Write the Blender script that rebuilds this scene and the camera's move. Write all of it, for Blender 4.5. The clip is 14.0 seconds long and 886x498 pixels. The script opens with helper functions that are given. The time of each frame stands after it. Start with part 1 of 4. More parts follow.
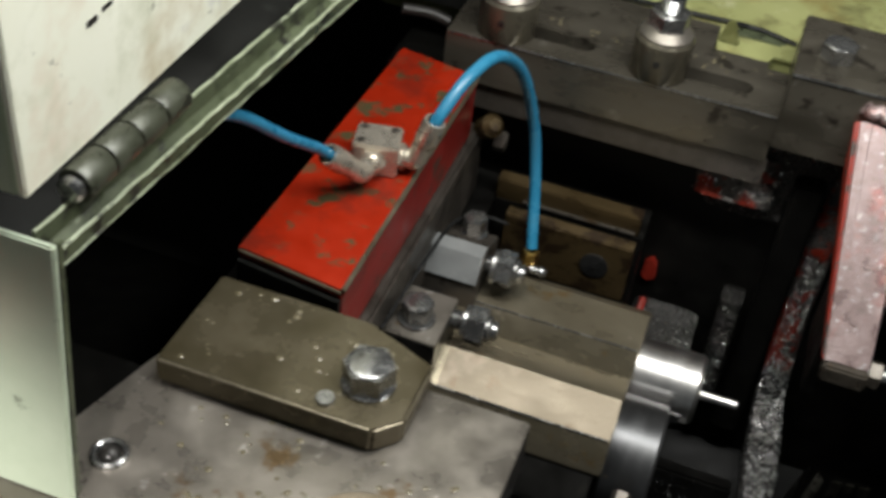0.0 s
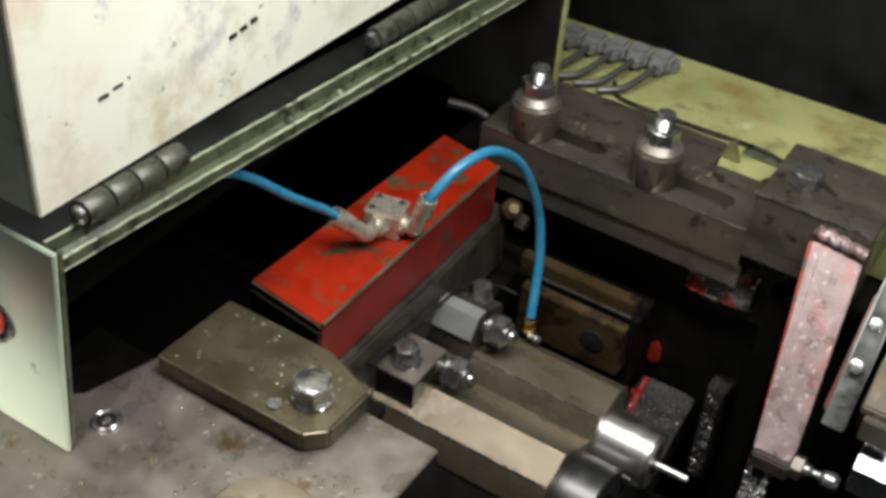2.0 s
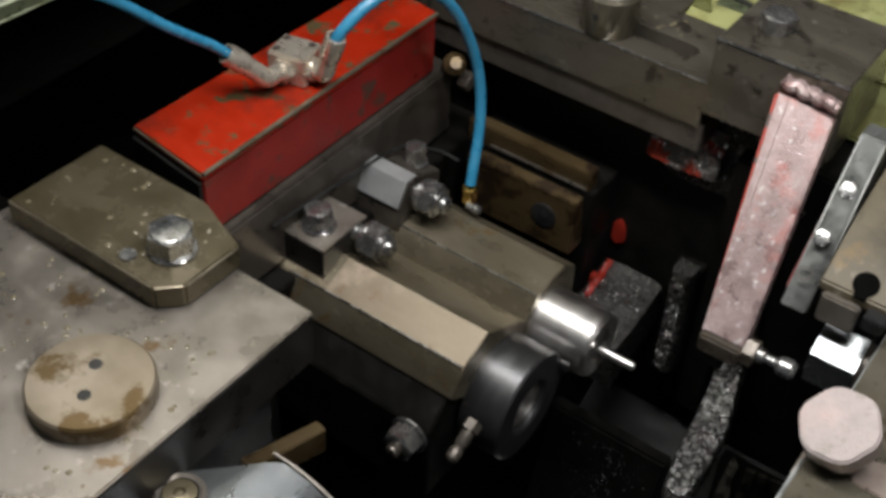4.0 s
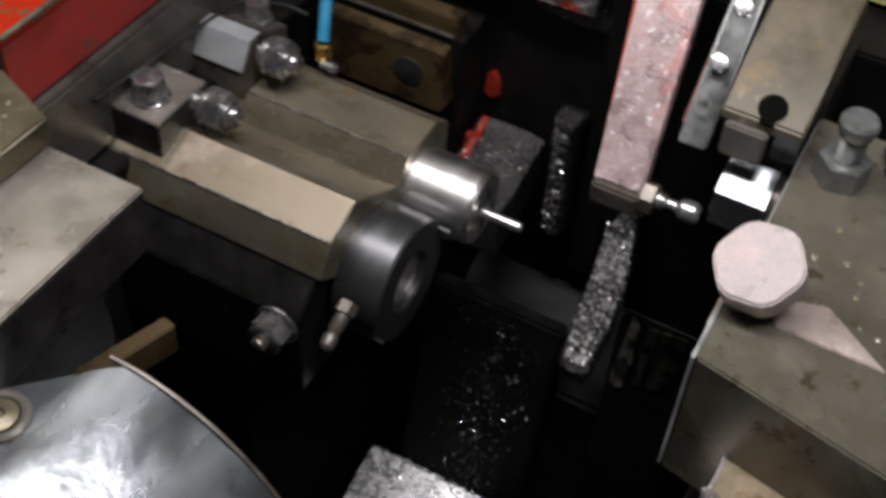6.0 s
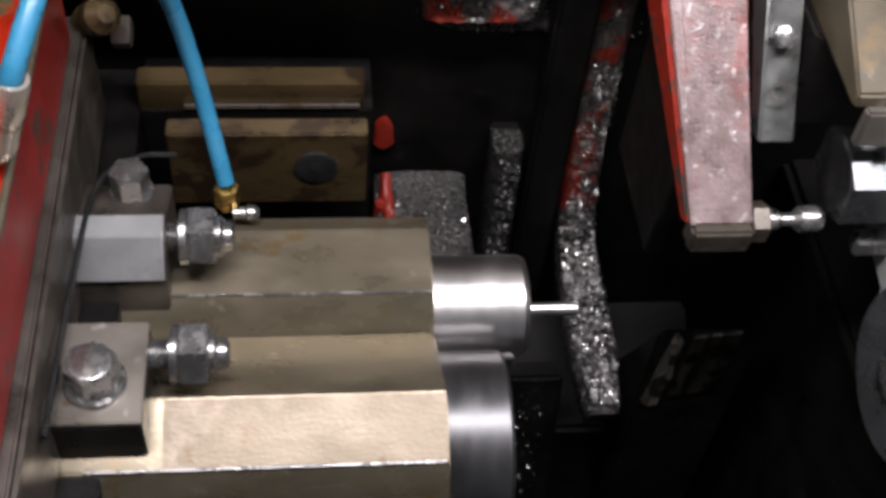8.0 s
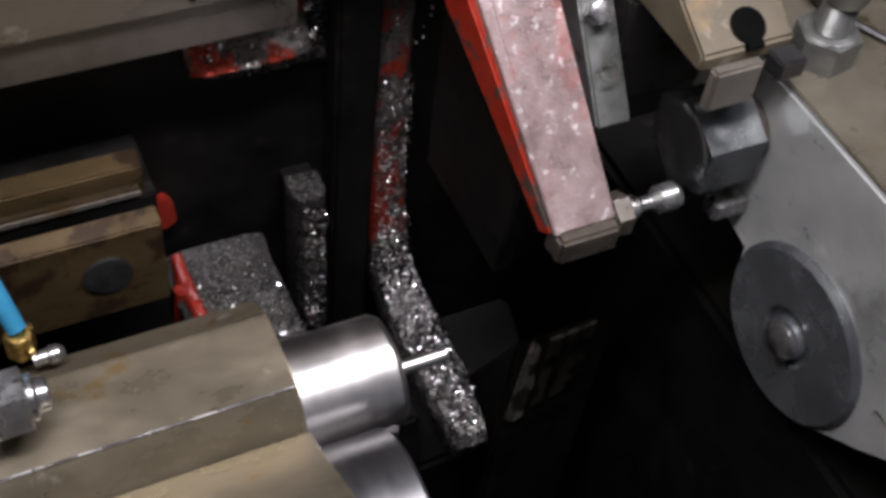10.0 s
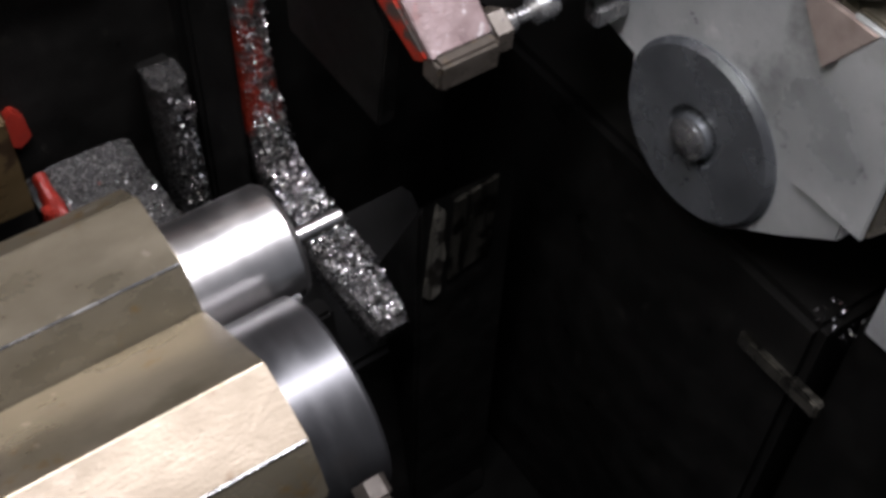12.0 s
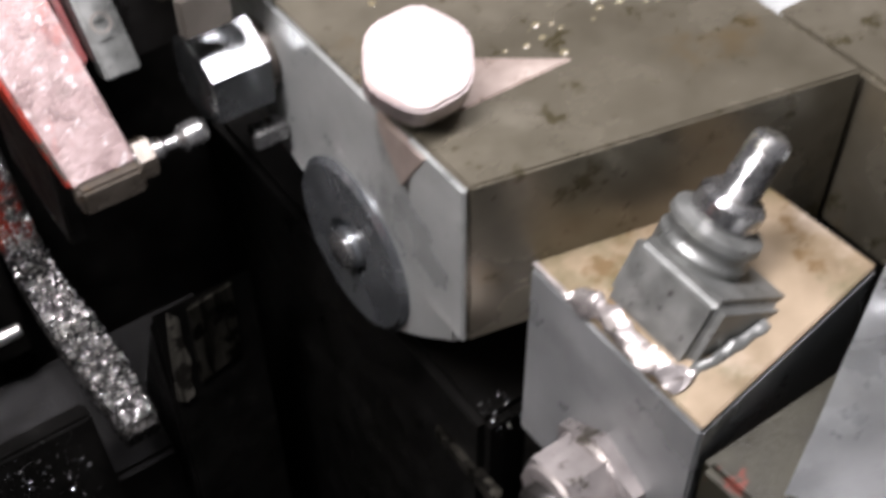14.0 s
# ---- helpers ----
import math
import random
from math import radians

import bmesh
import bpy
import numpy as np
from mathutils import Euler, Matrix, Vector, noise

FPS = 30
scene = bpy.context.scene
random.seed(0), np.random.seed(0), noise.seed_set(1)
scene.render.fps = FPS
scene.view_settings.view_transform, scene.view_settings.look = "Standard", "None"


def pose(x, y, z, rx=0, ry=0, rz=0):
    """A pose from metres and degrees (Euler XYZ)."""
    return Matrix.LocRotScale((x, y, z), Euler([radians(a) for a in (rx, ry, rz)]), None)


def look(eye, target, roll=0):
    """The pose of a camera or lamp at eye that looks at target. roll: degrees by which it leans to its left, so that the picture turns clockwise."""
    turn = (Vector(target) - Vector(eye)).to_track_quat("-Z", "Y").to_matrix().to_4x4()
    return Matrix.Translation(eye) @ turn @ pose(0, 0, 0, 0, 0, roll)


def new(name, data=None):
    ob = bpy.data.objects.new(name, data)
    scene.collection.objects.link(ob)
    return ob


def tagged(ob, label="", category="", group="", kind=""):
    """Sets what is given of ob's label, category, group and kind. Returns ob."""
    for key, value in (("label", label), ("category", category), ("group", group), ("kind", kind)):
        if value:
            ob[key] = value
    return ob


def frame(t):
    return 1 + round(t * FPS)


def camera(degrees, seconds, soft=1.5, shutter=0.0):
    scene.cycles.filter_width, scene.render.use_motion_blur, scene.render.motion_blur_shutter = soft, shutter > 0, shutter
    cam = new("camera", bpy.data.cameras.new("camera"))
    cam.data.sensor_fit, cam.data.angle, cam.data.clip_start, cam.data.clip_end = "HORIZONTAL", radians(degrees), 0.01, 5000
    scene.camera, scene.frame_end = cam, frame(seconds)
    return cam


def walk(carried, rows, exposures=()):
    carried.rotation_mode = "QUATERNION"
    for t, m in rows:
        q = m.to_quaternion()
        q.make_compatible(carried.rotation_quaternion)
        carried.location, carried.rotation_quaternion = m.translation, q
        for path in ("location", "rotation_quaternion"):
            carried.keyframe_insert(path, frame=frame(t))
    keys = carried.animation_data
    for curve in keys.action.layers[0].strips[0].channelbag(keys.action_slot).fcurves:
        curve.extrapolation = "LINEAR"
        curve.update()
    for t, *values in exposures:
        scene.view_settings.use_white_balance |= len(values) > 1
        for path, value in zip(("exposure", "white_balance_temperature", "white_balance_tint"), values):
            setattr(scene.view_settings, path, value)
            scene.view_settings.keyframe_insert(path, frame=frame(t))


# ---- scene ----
cam = camera(39.7, 14.0, soft=3.5, shutter=0.4)
PATH = [
    (0, (-0.03, -0.567, 0.861), (-0.413, 0.897, -0.447), 7.2),
    (0.5, (0.087, -0.587, 0.923), (-0.48, 0.82, -0.381), 6.1),
    (0.7, (0.134, -0.606, 0.947), (-0.524, 0.772, -0.345), 8.0),
    (1, (0.142, -0.638, 0.955), (-0.554, 0.747, -0.308), 7.9),
    (1.5, (0.15, -0.626, 0.962), (-0.582, 0.767, -0.271), 7.6),
    (2, (0.147, -0.601, 0.957), (-0.615, 0.761, -0.294), 5.1),
    (2.5, (0.16, -0.555, 0.936), (-0.641, 0.747, -0.354), 3.9),
    (3, (0.179, -0.531, 0.903), (-0.64, 0.757, -0.389), 3.7),
    (3.2, (0.191, -0.524, 0.894), (-0.635, 0.747, -0.411), 4.0),
    (5.5, (0.217, -0.476, 0.814), (-0.532, 0.73, -0.595), 3.5),
    (6, (0.191, -0.459, 0.793), (-0.39, 0.785, -0.661), 4.6),
    (6.5, (0.091, -0.451, 0.786), (-0.125, 0.838, -0.728), 3.2),
    (7, (-0.003, -0.431, 0.786), (0.102, 0.868, -0.731), 5.3),
    (7.5, (-0.066, -0.384, 0.768), (0.169, 0.875, -0.769), 6.7),
    (7.7, (-0.078, -0.352, 0.754), (0.121, 0.902, -0.791), 6.7),
    (9.8, (-0.141, -0.247, 0.705), (0.467, 0.849, -0.853), 8.2),
    (10, (-0.127, -0.241, 0.701), (0.531, 0.868, -0.828), 8.0),
    (10.5, (-0.135, -0.239, 0.678), (0.564, 0.846, -0.849), 5.5),
    (11, (-0.133, -0.234, 0.666), (0.604, 0.801, -0.878), 3.1),
    (11.5, (-0.136, -0.242, 0.652), (0.632, 0.771, -0.892), 4.2),
    (12, (-0.122, -0.259, 0.648), (0.632, 0.746, -0.909), 2.8),
    (12.5, (-0.119, -0.274, 0.648), (0.625, 0.757, -0.895), 1.4),
    (13, (-0.113, -0.296, 0.648), (0.667, 0.727, -0.884), 0.9),
    (13.2, (-0.103, -0.307, 0.648), (0.703, 0.731, -0.86), 0.8),
    (13.5, (-0.064, -0.324, 0.652), (0.725, 0.724, -0.858), 0.2),
    (14, (-0.014, -0.357, 0.683), (0.76, 0.766, -0.78), -0.7),
]
walk(cam, [(t, look(eye, target, roll)) for t, eye, target, roll in PATH],
     exposures=[(0, 0.18, 6450, 4), (1, 0.28, 6450, 6), (3.2, 0.24, 6500, 7), (5.5, 0.33, 6250, 12), (7.5, 0.70, 6300, 17), (10, 0.76, 6200, 18), (11, 0.98, 6100, 16), (12.5, 0.95, 6050, 17), (13.5, 1.34, 6200, 16), (14, 1.34, 6300, 17)])

# ---- light ----
world = bpy.data.worlds.new("workshop")
scene.world = world
world.use_nodes = True
world.node_tree.nodes["Background"].inputs["Color"].default_value = (0.9, 0.95, 1.0, 1)
world.node_tree.nodes["Background"].inputs["Strength"].default_value = 0.07


def area_lamp(name, eye, target, size_x, size_y, watts, colour):
    data = bpy.data.lights.new(name, "AREA")
    data.shape, data.size, data.size_y, data.energy, data.color = "RECTANGLE", size_x, size_y, watts, colour
    ob = new(name, data)
    ob.matrix_world = look(eye, target)
    return ob


# the machine's work lamp, over the tool slide
area_lamp("work_lamp", (-0.01, -0.15, 1.04), (-0.01, -0.12, 0.35), 0.90, 0.12, 9.3, (1.0, 0.965, 0.95))
# unseen added spot before the cabinet; soft pool on the table's front corner
spot = bpy.data.lights.new("added_corner_spot", "SPOT")
spot.energy, spot.color, spot.spot_size, spot.spot_blend, spot.shadow_soft_size = 50.0, (1.0, 0.93, 0.91), radians(22), 0.9, 0.03
new("added_corner_spot", spot).matrix_world = look((-0.12, -0.95, 0.95), (-0.315, -0.385, 0.43))

# ---- materials ----


def material(name, base, second, rough=0.4, metal=0.0, scale=60.0, grain=0.25, spots=None, spot_amount=0.0, spot_scale=40.0,
             bump=0.15, coat=0.0, streak=(1, 1, 1), fine=900.0, rough_var=0.15, spec=0.5, more=()):
    """Two-tone surface with grain, stains and fine relief, in metres."""
    m = bpy.data.materials.new(name)
    m.use_nodes = True
    nt = m.node_tree
    bsdf = nt.nodes["Principled BSDF"]
    L = nt.links.new

    def node(kind, **inputs):
        n = nt.nodes.new(kind)
        for k, v in inputs.items():
            n.inputs[k].default_value = v
        return n
    co = node("ShaderNodeTexCoord")
    mp = node("ShaderNodeMapping", Scale=streak)
    L(co.outputs["Object"], mp.inputs["Vector"])
    n1 = node("ShaderNodeTexNoise", Scale=scale, Detail=6.0, Roughness=0.6)
    L(mp.outputs["Vector"], n1.inputs["Vector"])
    ramp = nt.nodes.new("ShaderNodeValToRGB")
    ramp.color_ramp.elements[0].position, ramp.color_ramp.elements[1].position = 0.5 - grain, 0.5 + grain
    ramp.color_ramp.elements[0].color, ramp.color_ramp.elements[1].color = (*base, 1), (*second, 1)
    L(n1.outputs["Fac"], ramp.inputs["Fac"])
    colour = ramp.outputs["Color"]
    n2 = node("ShaderNodeTexNoise", Scale=fine, Detail=3.0)
    L(mp.outputs["Vector"], n2.inputs["Vector"])
    layers = ([(spots, spot_amount, spot_scale, 0.06)] if spots else []) + list(more)
    for k, (tone, amount, size, blur) in enumerate(layers):
        shift = node("ShaderNodeMapping", Location=(3.1 * k, 1.7 * k, 0.9 * k))
        L(co.outputs["Object"], shift.inputs["Vector"])
        n3 = node("ShaderNodeTexNoise", Scale=size, Detail=5.0, Roughness=0.65)
        L(shift.outputs["Vector"], n3.inputs["Vector"])
        r3 = nt.nodes.new("ShaderNodeValToRGB")
        edge = 0.72 - 0.4 * amount
        r3.color_ramp.elements[0].position, r3.color_ramp.elements[1].position = edge, edge + blur
        L(n3.outputs["Fac"], r3.inputs["Fac"])
        mix = nt.nodes.new("ShaderNodeMix")
        mix.data_type = "RGBA"
        L(r3.outputs["Color"], mix.inputs["Factor"])
        L(colour, mix.inputs[6])
        mix.inputs[7].default_value = (*tone, 1)
        colour = mix.outputs[2]
    L(colour, bsdf.inputs["Base Color"])
    rr = node("ShaderNodeMapRange")
    rr.inputs["From Min"].default_value, rr.inputs["From Max"].default_value = 0.3, 0.7
    rr.inputs["To Min"].default_value, rr.inputs["To Max"].default_value = max(0.04, rough - rough_var), min(1, rough + rough_var)
    L(n1.outputs["Fac"], rr.inputs["Value"])
    L(rr.outputs["Result"], bsdf.inputs["Roughness"])
    bsdf.inputs["Metallic"].default_value = metal
    bsdf.inputs["Specular IOR Level"].default_value = spec
    bsdf.inputs["Coat Weight"].default_value = coat
    bsdf.inputs["Coat Roughness"].default_value = 0.12
    if bump:
        add = nt.nodes.new("ShaderNodeMath")
        add.operation = "ADD"
        L(n1.outputs["Fac"], add.inputs[0])
        L(n2.outputs["Fac"], add.inputs[1])
        b = node("ShaderNodeBump", Strength=bump, Distance=0.0006)
        L(add.outputs["Value"], b.inputs["Height"])
        L(b.outputs["Normal"], bsdf.inputs["Normal"])
    return m


STEEL_TAN = material("oiled_ground_steel", (0.118, 0.101, 0.066), (0.23, 0.20, 0.146), 0.33, 0.66, 32, 0.22, (0.16, 0.11, 0.05), 0.30, 55, 0.10, streak=(0.5, 1, 1), more=[((0.07, 0.061, 0.038), 0.40, 18, 0.3), ((0.30, 0.265, 0.21), 0.18, 90, 0.08)])
STEEL_PLATE = material("oil_stained_steel_plate", (0.078, 0.065, 0.036), (0.15, 0.127, 0.084), 0.26, 0.55, 34, 0.25, (0.30, 0.25, 0.18), 0.12, 120, 0.14, more=[((0.055, 0.042, 0.02), 0.36, 20, 0.3)])
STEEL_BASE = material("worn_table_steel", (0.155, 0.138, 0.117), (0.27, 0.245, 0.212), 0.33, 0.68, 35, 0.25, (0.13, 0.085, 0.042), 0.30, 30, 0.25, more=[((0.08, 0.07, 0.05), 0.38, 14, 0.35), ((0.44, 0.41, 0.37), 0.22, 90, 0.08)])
STEEL_DARK = material("dark_oiled_steel", (0.055, 0.048, 0.04), (0.12, 0.105, 0.09), 0.38, 0.6, 60, 0.25, (0.16, 0.14, 0.12), 0.15, 90, 0.18)
STEEL_RAIL = material("dark_ground_rail_steel", (0.075, 0.066, 0.050), (0.165, 0.148, 0.118), 0.30, 0.65, 38, 0.25, (0.045, 0.038, 0.03), 0.34, 45, 0.14, streak=(0.35, 1, 1), more=[((0.24, 0.22, 0.19), 0.20, 70, 0.1)])
STEEL_BRIGHT = material("turned_bright_steel", (0.62, 0.60, 0.58), (0.75, 0.73, 0.71), 0.33, 1.0, 30, 0.4, bump=0.02, streak=(5, 1, 1), rough_var=0.04)
STEEL_BLUED = material("blued_turned_steel", (0.065, 0.065, 0.067), (0.125, 0.125, 0.127), 0.38, 0.9, 30, 0.4, (0.20, 0.16, 0.11), 0.16, 60, bump=0.03, streak=(4, 1, 1), rough_var=0.06)
STEEL_BOLT = material("zinc_bolt_steel", (0.24, 0.24, 0.24), (0.40, 0.40, 0.39), 0.24, 0.9, 120, 0.25, (0.07, 0.06, 0.05), 0.28, 150, 0.15)
NUT_DARK = material("black_polished_nut_steel", (0.10, 0.107, 0.11), (0.20, 0.21, 0.212), 0.2, 0.9, 50, 0.25, None, 0, 70, 0.06, more=[((0.04, 0.042, 0.042), 0.32, 50, 0.15)])
PIT_STEEL = material("wet_bright_steel", (0.62, 0.61, 0.60), (0.86, 0.85, 0.84), 0.26, 0.85, 120, 0.2, (0.12, 0.11, 0.10), 0.20, 90, 0.5)
STEEL_PALE = material("pale_scuffed_bolt_steel", (0.17, 0.138, 0.13), (0.29, 0.245, 0.235), 0.48, 0.2, 110, 0.18, (0.17, 0.145, 0.13), 0.30, 120, 0.6, more=[((0.34, 0.25, 0.23), 0.40, 55, 0.3)])
STEEL_GREY = material("grey_milled_steel", (0.22, 0.23, 0.23), (0.42, 0.43, 0.43), 0.35, 0.5, 20, 0.25, None, 0, 34, 0.2, more=[((0.11, 0.115, 0.115), 0.32, 30, 0.22), ((0.50, 0.51, 0.51), 0.22, 50, 0.14), ((0.17, 0.14, 0.095), 0.22, 34, 0.2), ((0.10, 0.105, 0.10), 0.34, 11, 0.35)])
STEEL_BROWN = material("brownish_milled_steel", (0.098, 0.087, 0.062), (0.19, 0.172, 0.132), 0.29, 0.6, 16, 0.22, (0.07, 0.06, 0.034), 0.30, 60, 0.12, more=[((0.27, 0.25, 0.20), 0.26, 18, 0.35), ((0.055, 0.05, 0.032), 0.36, 12, 0.35), ((0.12, 0.085, 0.04), 0.28, 26, 0.2)])
STEEL_DISC = material("dark_blue_grey_steel", (0.13, 0.14, 0.148), (0.26, 0.275, 0.287), 0.27, 0.75, 30, 0.25, None, 0, 50, 0.1, more=[((0.07, 0.074, 0.078), 0.34, 34, 0.25), ((0.36, 0.375, 0.39), 0.26, 40, 0.2)])
SIDE_DARK = material("dark_brown_grimy_casting", (0.011, 0.010, 0.007), (0.036, 0.034, 0.022), 0.40, 0.1, 45, 0.25, None, 0, 42, 0.35, spec=0.3, more=[((0.06, 0.068, 0.026), 0.36, 20, 0.2), ((0.26, 0.022, 0.012), 0.34, 38, 0.10)])
KEY_STEEL = material("brown_rough_steel", (0.045, 0.037, 0.022), (0.115, 0.096, 0.064), 0.48, 0.1, 32, 0.25, None, 0, 45, 0.25, spec=0.3, more=[((0.16, 0.105, 0.042), 0.34, 40, 0.2), ((0.03, 0.025, 0.016), 0.36, 24, 0.2), ((0.20, 0.18, 0.14), 0.20, 60, 0.1)])
# paints the dark of unlit depths: keyhole, pit floor, slide body
UNLIT_BLACK = material("unlit_depth_black", (0.0015, 0.0015, 0.0014), (0.004, 0.004, 0.0035), 0.9, 0.0, 60, 0.25, bump=0.0, spec=0.02)
RED_DIM = material("grimy_dim_red_paint", (0.11, 0.009, 0.005), (0.27, 0.018, 0.008), 0.4, 0.0, 60, 0.25, None, 0, 60, 0.5, more=[((0.03, 0.022, 0.018), 0.46, 70, 0.25), ((0.10, 0.09, 0.08), 0.22, 200, 0.1)])
STREAKED = material("dim_streaked_oily_steel", (0.015, 0.014, 0.011), (0.13, 0.122, 0.10), 0.3, 0.85, 60, 0.14, (0.012, 0.011, 0.009), 0.44, 50, 0.2, streak=(2.5, 1, 0.25))
CAP_TAN = material("tan_oiled_cap_steel", (0.14, 0.108, 0.066), (0.27, 0.23, 0.175), 0.32, 0.6, 22, 0.2, (0.10, 0.065, 0.025), 0.40, 28, 0.14, more=[((0.36, 0.33, 0.28), 0.30, 24, 0.25)])
SLOPE_TAN = material("tan_rubbed_steel", (0.125, 0.099, 0.064), (0.215, 0.176, 0.124), 0.46, 0.4, 55, 0.25, (0.12, 0.08, 0.045), 0.38, 45, 0.3, streak=(0.5, 1, 1), more=[((0.36, 0.30, 0.235), 0.38, 40, 0.25)])
STEEL_WORN = material("dim_worn_steel", (0.03, 0.028, 0.022), (0.26, 0.245, 0.205), 0.40, 0.4, 60, 0.14, (0.02, 0.018, 0.015), 0.44, 50, 0.2, streak=(2.5, 1, 0.25))
TAN_WORN = material("tan_worn_steel", (0.15, 0.112, 0.066), (0.27, 0.212, 0.145), 0.40, 0.35, 35, 0.25, (0.13, 0.085, 0.04), 0.36, 32, 0.25, more=[((0.075, 0.075, 0.032), 0.46, 22, 0.2), ((0.46, 0.40, 0.33), 0.36, 24, 0.3)])
# oily casting, its base colour sunk to near-black for the pit's shade
SHADED_OIL_BLACK = material("oily_casting_with_pit_shade", (0.0028, 0.0027, 0.0024), (0.0075, 0.0071, 0.0063), 0.42, 0.0, 45, 0.22, (0.013, 0.012, 0.010), 0.20, 90, 0.6, spec=0.14)
# near-black of the walls, the cabinet inside and the red box's front end
NEAR_BLACK = material("near_black_surface", (0.006, 0.006, 0.0056), (0.014, 0.014, 0.0125), 0.45, 0.0, 24, 0.25, (0.022, 0.024, 0.020), 0.20, 30, 0.2, spec=0.16)
# black steel; on table plate and clamp block it paints the sides' shade
BLACK_STEEL = material("black_steel_and_shaded_sides", (0.012, 0.011, 0.010), (0.03, 0.028, 0.026), 0.35, 0.3, 60, 0.25, None, 0, 40, 0.12)
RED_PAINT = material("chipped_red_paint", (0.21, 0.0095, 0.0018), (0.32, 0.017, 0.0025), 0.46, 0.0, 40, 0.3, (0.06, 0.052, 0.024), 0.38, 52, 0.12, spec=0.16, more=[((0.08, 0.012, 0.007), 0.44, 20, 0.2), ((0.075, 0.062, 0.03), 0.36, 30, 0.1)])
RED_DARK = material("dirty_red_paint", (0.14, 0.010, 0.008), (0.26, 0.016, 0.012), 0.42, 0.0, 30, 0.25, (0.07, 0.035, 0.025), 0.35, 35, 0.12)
RED_GRIT = material("chip_strewn_red_paint", (0.24, 0.016, 0.006), (0.40, 0.028, 0.009), 0.45, 0.0, 60, 0.25, (0.06, 0.05, 0.042), 0.46, 60, 0.4)
LEVER_PINK = material("rubbed_red_lever_paint", (0.19, 0.132, 0.126), (0.35, 0.27, 0.262), 0.33, 0.4, 70, 0.22, None, 0, 60, 0.6, more=[((0.13, 0.10, 0.09), 0.40, 60, 0.25), ((0.40, 0.085, 0.065), 0.40, 30, 0.2), ((0.44, 0.20, 0.18), 0.40, 20, 0.4), ((0.64, 0.60, 0.59), 0.34, 200, 0.12)])
HEAD_GREY = material("pale_smudged_milled_steel", (0.24, 0.252, 0.245), (0.50, 0.515, 0.50), 0.34, 0.42, 22, 0.25, None, 0, 34, 0.22, more=[((0.11, 0.115, 0.108), 0.42, 24, 0.2), ((0.66, 0.67, 0.65), 0.26, 44, 0.16), ((0.20, 0.18, 0.13), 0.28, 16, 0.3), ((0.11, 0.115, 0.11), 0.24, 60, 0.12)])
LEVER_END = material("bare_lever_end", (0.05, 0.043, 0.034), (0.11, 0.095, 0.078), 0.32, 0.5, 80, 0.25, (0.12, 0.09, 0.06), 0.3, 90, 0.3)
GREEN_PAINT = material("pale_green_machine_paint", (0.36, 0.42, 0.31), (0.50, 0.56, 0.44), 0.40, 0.0, 14, 0.25, (0.24, 0.29, 0.22), 0.26, 22, 0.08, more=[((0.12, 0.13, 0.10), 0.12, 40, 0.08), ((0.58, 0.60, 0.52), 0.18, 30, 0.1)])
GREEN_EDGE = material("grimy_green_edge_paint", (0.03, 0.036, 0.020), (0.10, 0.116, 0.066), 0.36, 0.0, 60, 0.25, (0.016, 0.016, 0.012), 0.42, 90, 0.3, more=[((0.28, 0.31, 0.21), 0.22, 120, 0.1)])
GREEN_LIP = material("rubbed_pale_green_paint", (0.17, 0.195, 0.12), (0.38, 0.42, 0.30), 0.4, 0.0, 60, 0.2, (0.04, 0.042, 0.03), 0.40, 45, 0.2)
HINGE_GRIME = material("grimy_hinge_paint", (0.018, 0.019, 0.013), (0.075, 0.08, 0.056), 0.32, 0.2, 90, 0.25, (0.02, 0.02, 0.015), 0.3, 60, 0.25)
CREAM_LID = material("stained_cream_lid_paint", (0.78, 0.78, 0.63), (0.88, 0.88, 0.77), 0.36, 0.0, 12, 0.25, bump=0.12, more=[((0.44, 0.34, 0.19), 0.42, 13, 0.20), ((0.34, 0.31, 0.42), 0.40, 17, 0.16), ((0.66, 0.50, 0.38), 0.42, 10, 0.22), ((0.12, 0.11, 0.08), 0.16, 60, 0.04), ((0.58, 0.59, 0.45), 0.44, 24, 0.20)])
YELLOW_GREEN = material("oily_yellow_green_paint", (0.235, 0.245, 0.095), (0.37, 0.38, 0.165), 0.30, 0.0, 14, 0.25, bump=0.06, more=[((0.20, 0.135, 0.035), 0.50, 12, 0.2), ((0.10, 0.09, 0.035), 0.42, 24, 0.16), ((0.50, 0.50, 0.30), 0.32, 20, 0.14)])
OLIVE_OIL = material("oily_olive_paint", (0.10, 0.105, 0.035), (0.21, 0.21, 0.09), 0.30, 0.0, 40, 0.25, (0.05, 0.05, 0.02), 0.3, 40, 0.2)
BRASS_OLD = material("oily_bronze_bar", (0.048, 0.032, 0.014), (0.115, 0.080, 0.037), 0.32, 0.55, 40, 0.25, (0.035, 0.022, 0.012), 0.42, 34, 0.16, streak=(0.4, 1, 1))
BRASS = material("brass_fitting", (0.55, 0.36, 0.10), (0.72, 0.50, 0.18), 0.25, 1.0, 120, 0.25, bump=0.05)
NICKEL = material("nickel_fitting", (0.50, 0.45, 0.37), (0.66, 0.60, 0.51), 0.30, 0.75, 120, 0.25, (0.22, 0.17, 0.11), 0.10, 150, 0.06)
HOSE_BLUE = material("blue_plastic_hose", (0.018, 0.145, 0.262), (0.038, 0.215, 0.36), 0.30, 0.0, 60, 0.3, (0.022, 0.10, 0.16), 0.26, 60, bump=0.02)
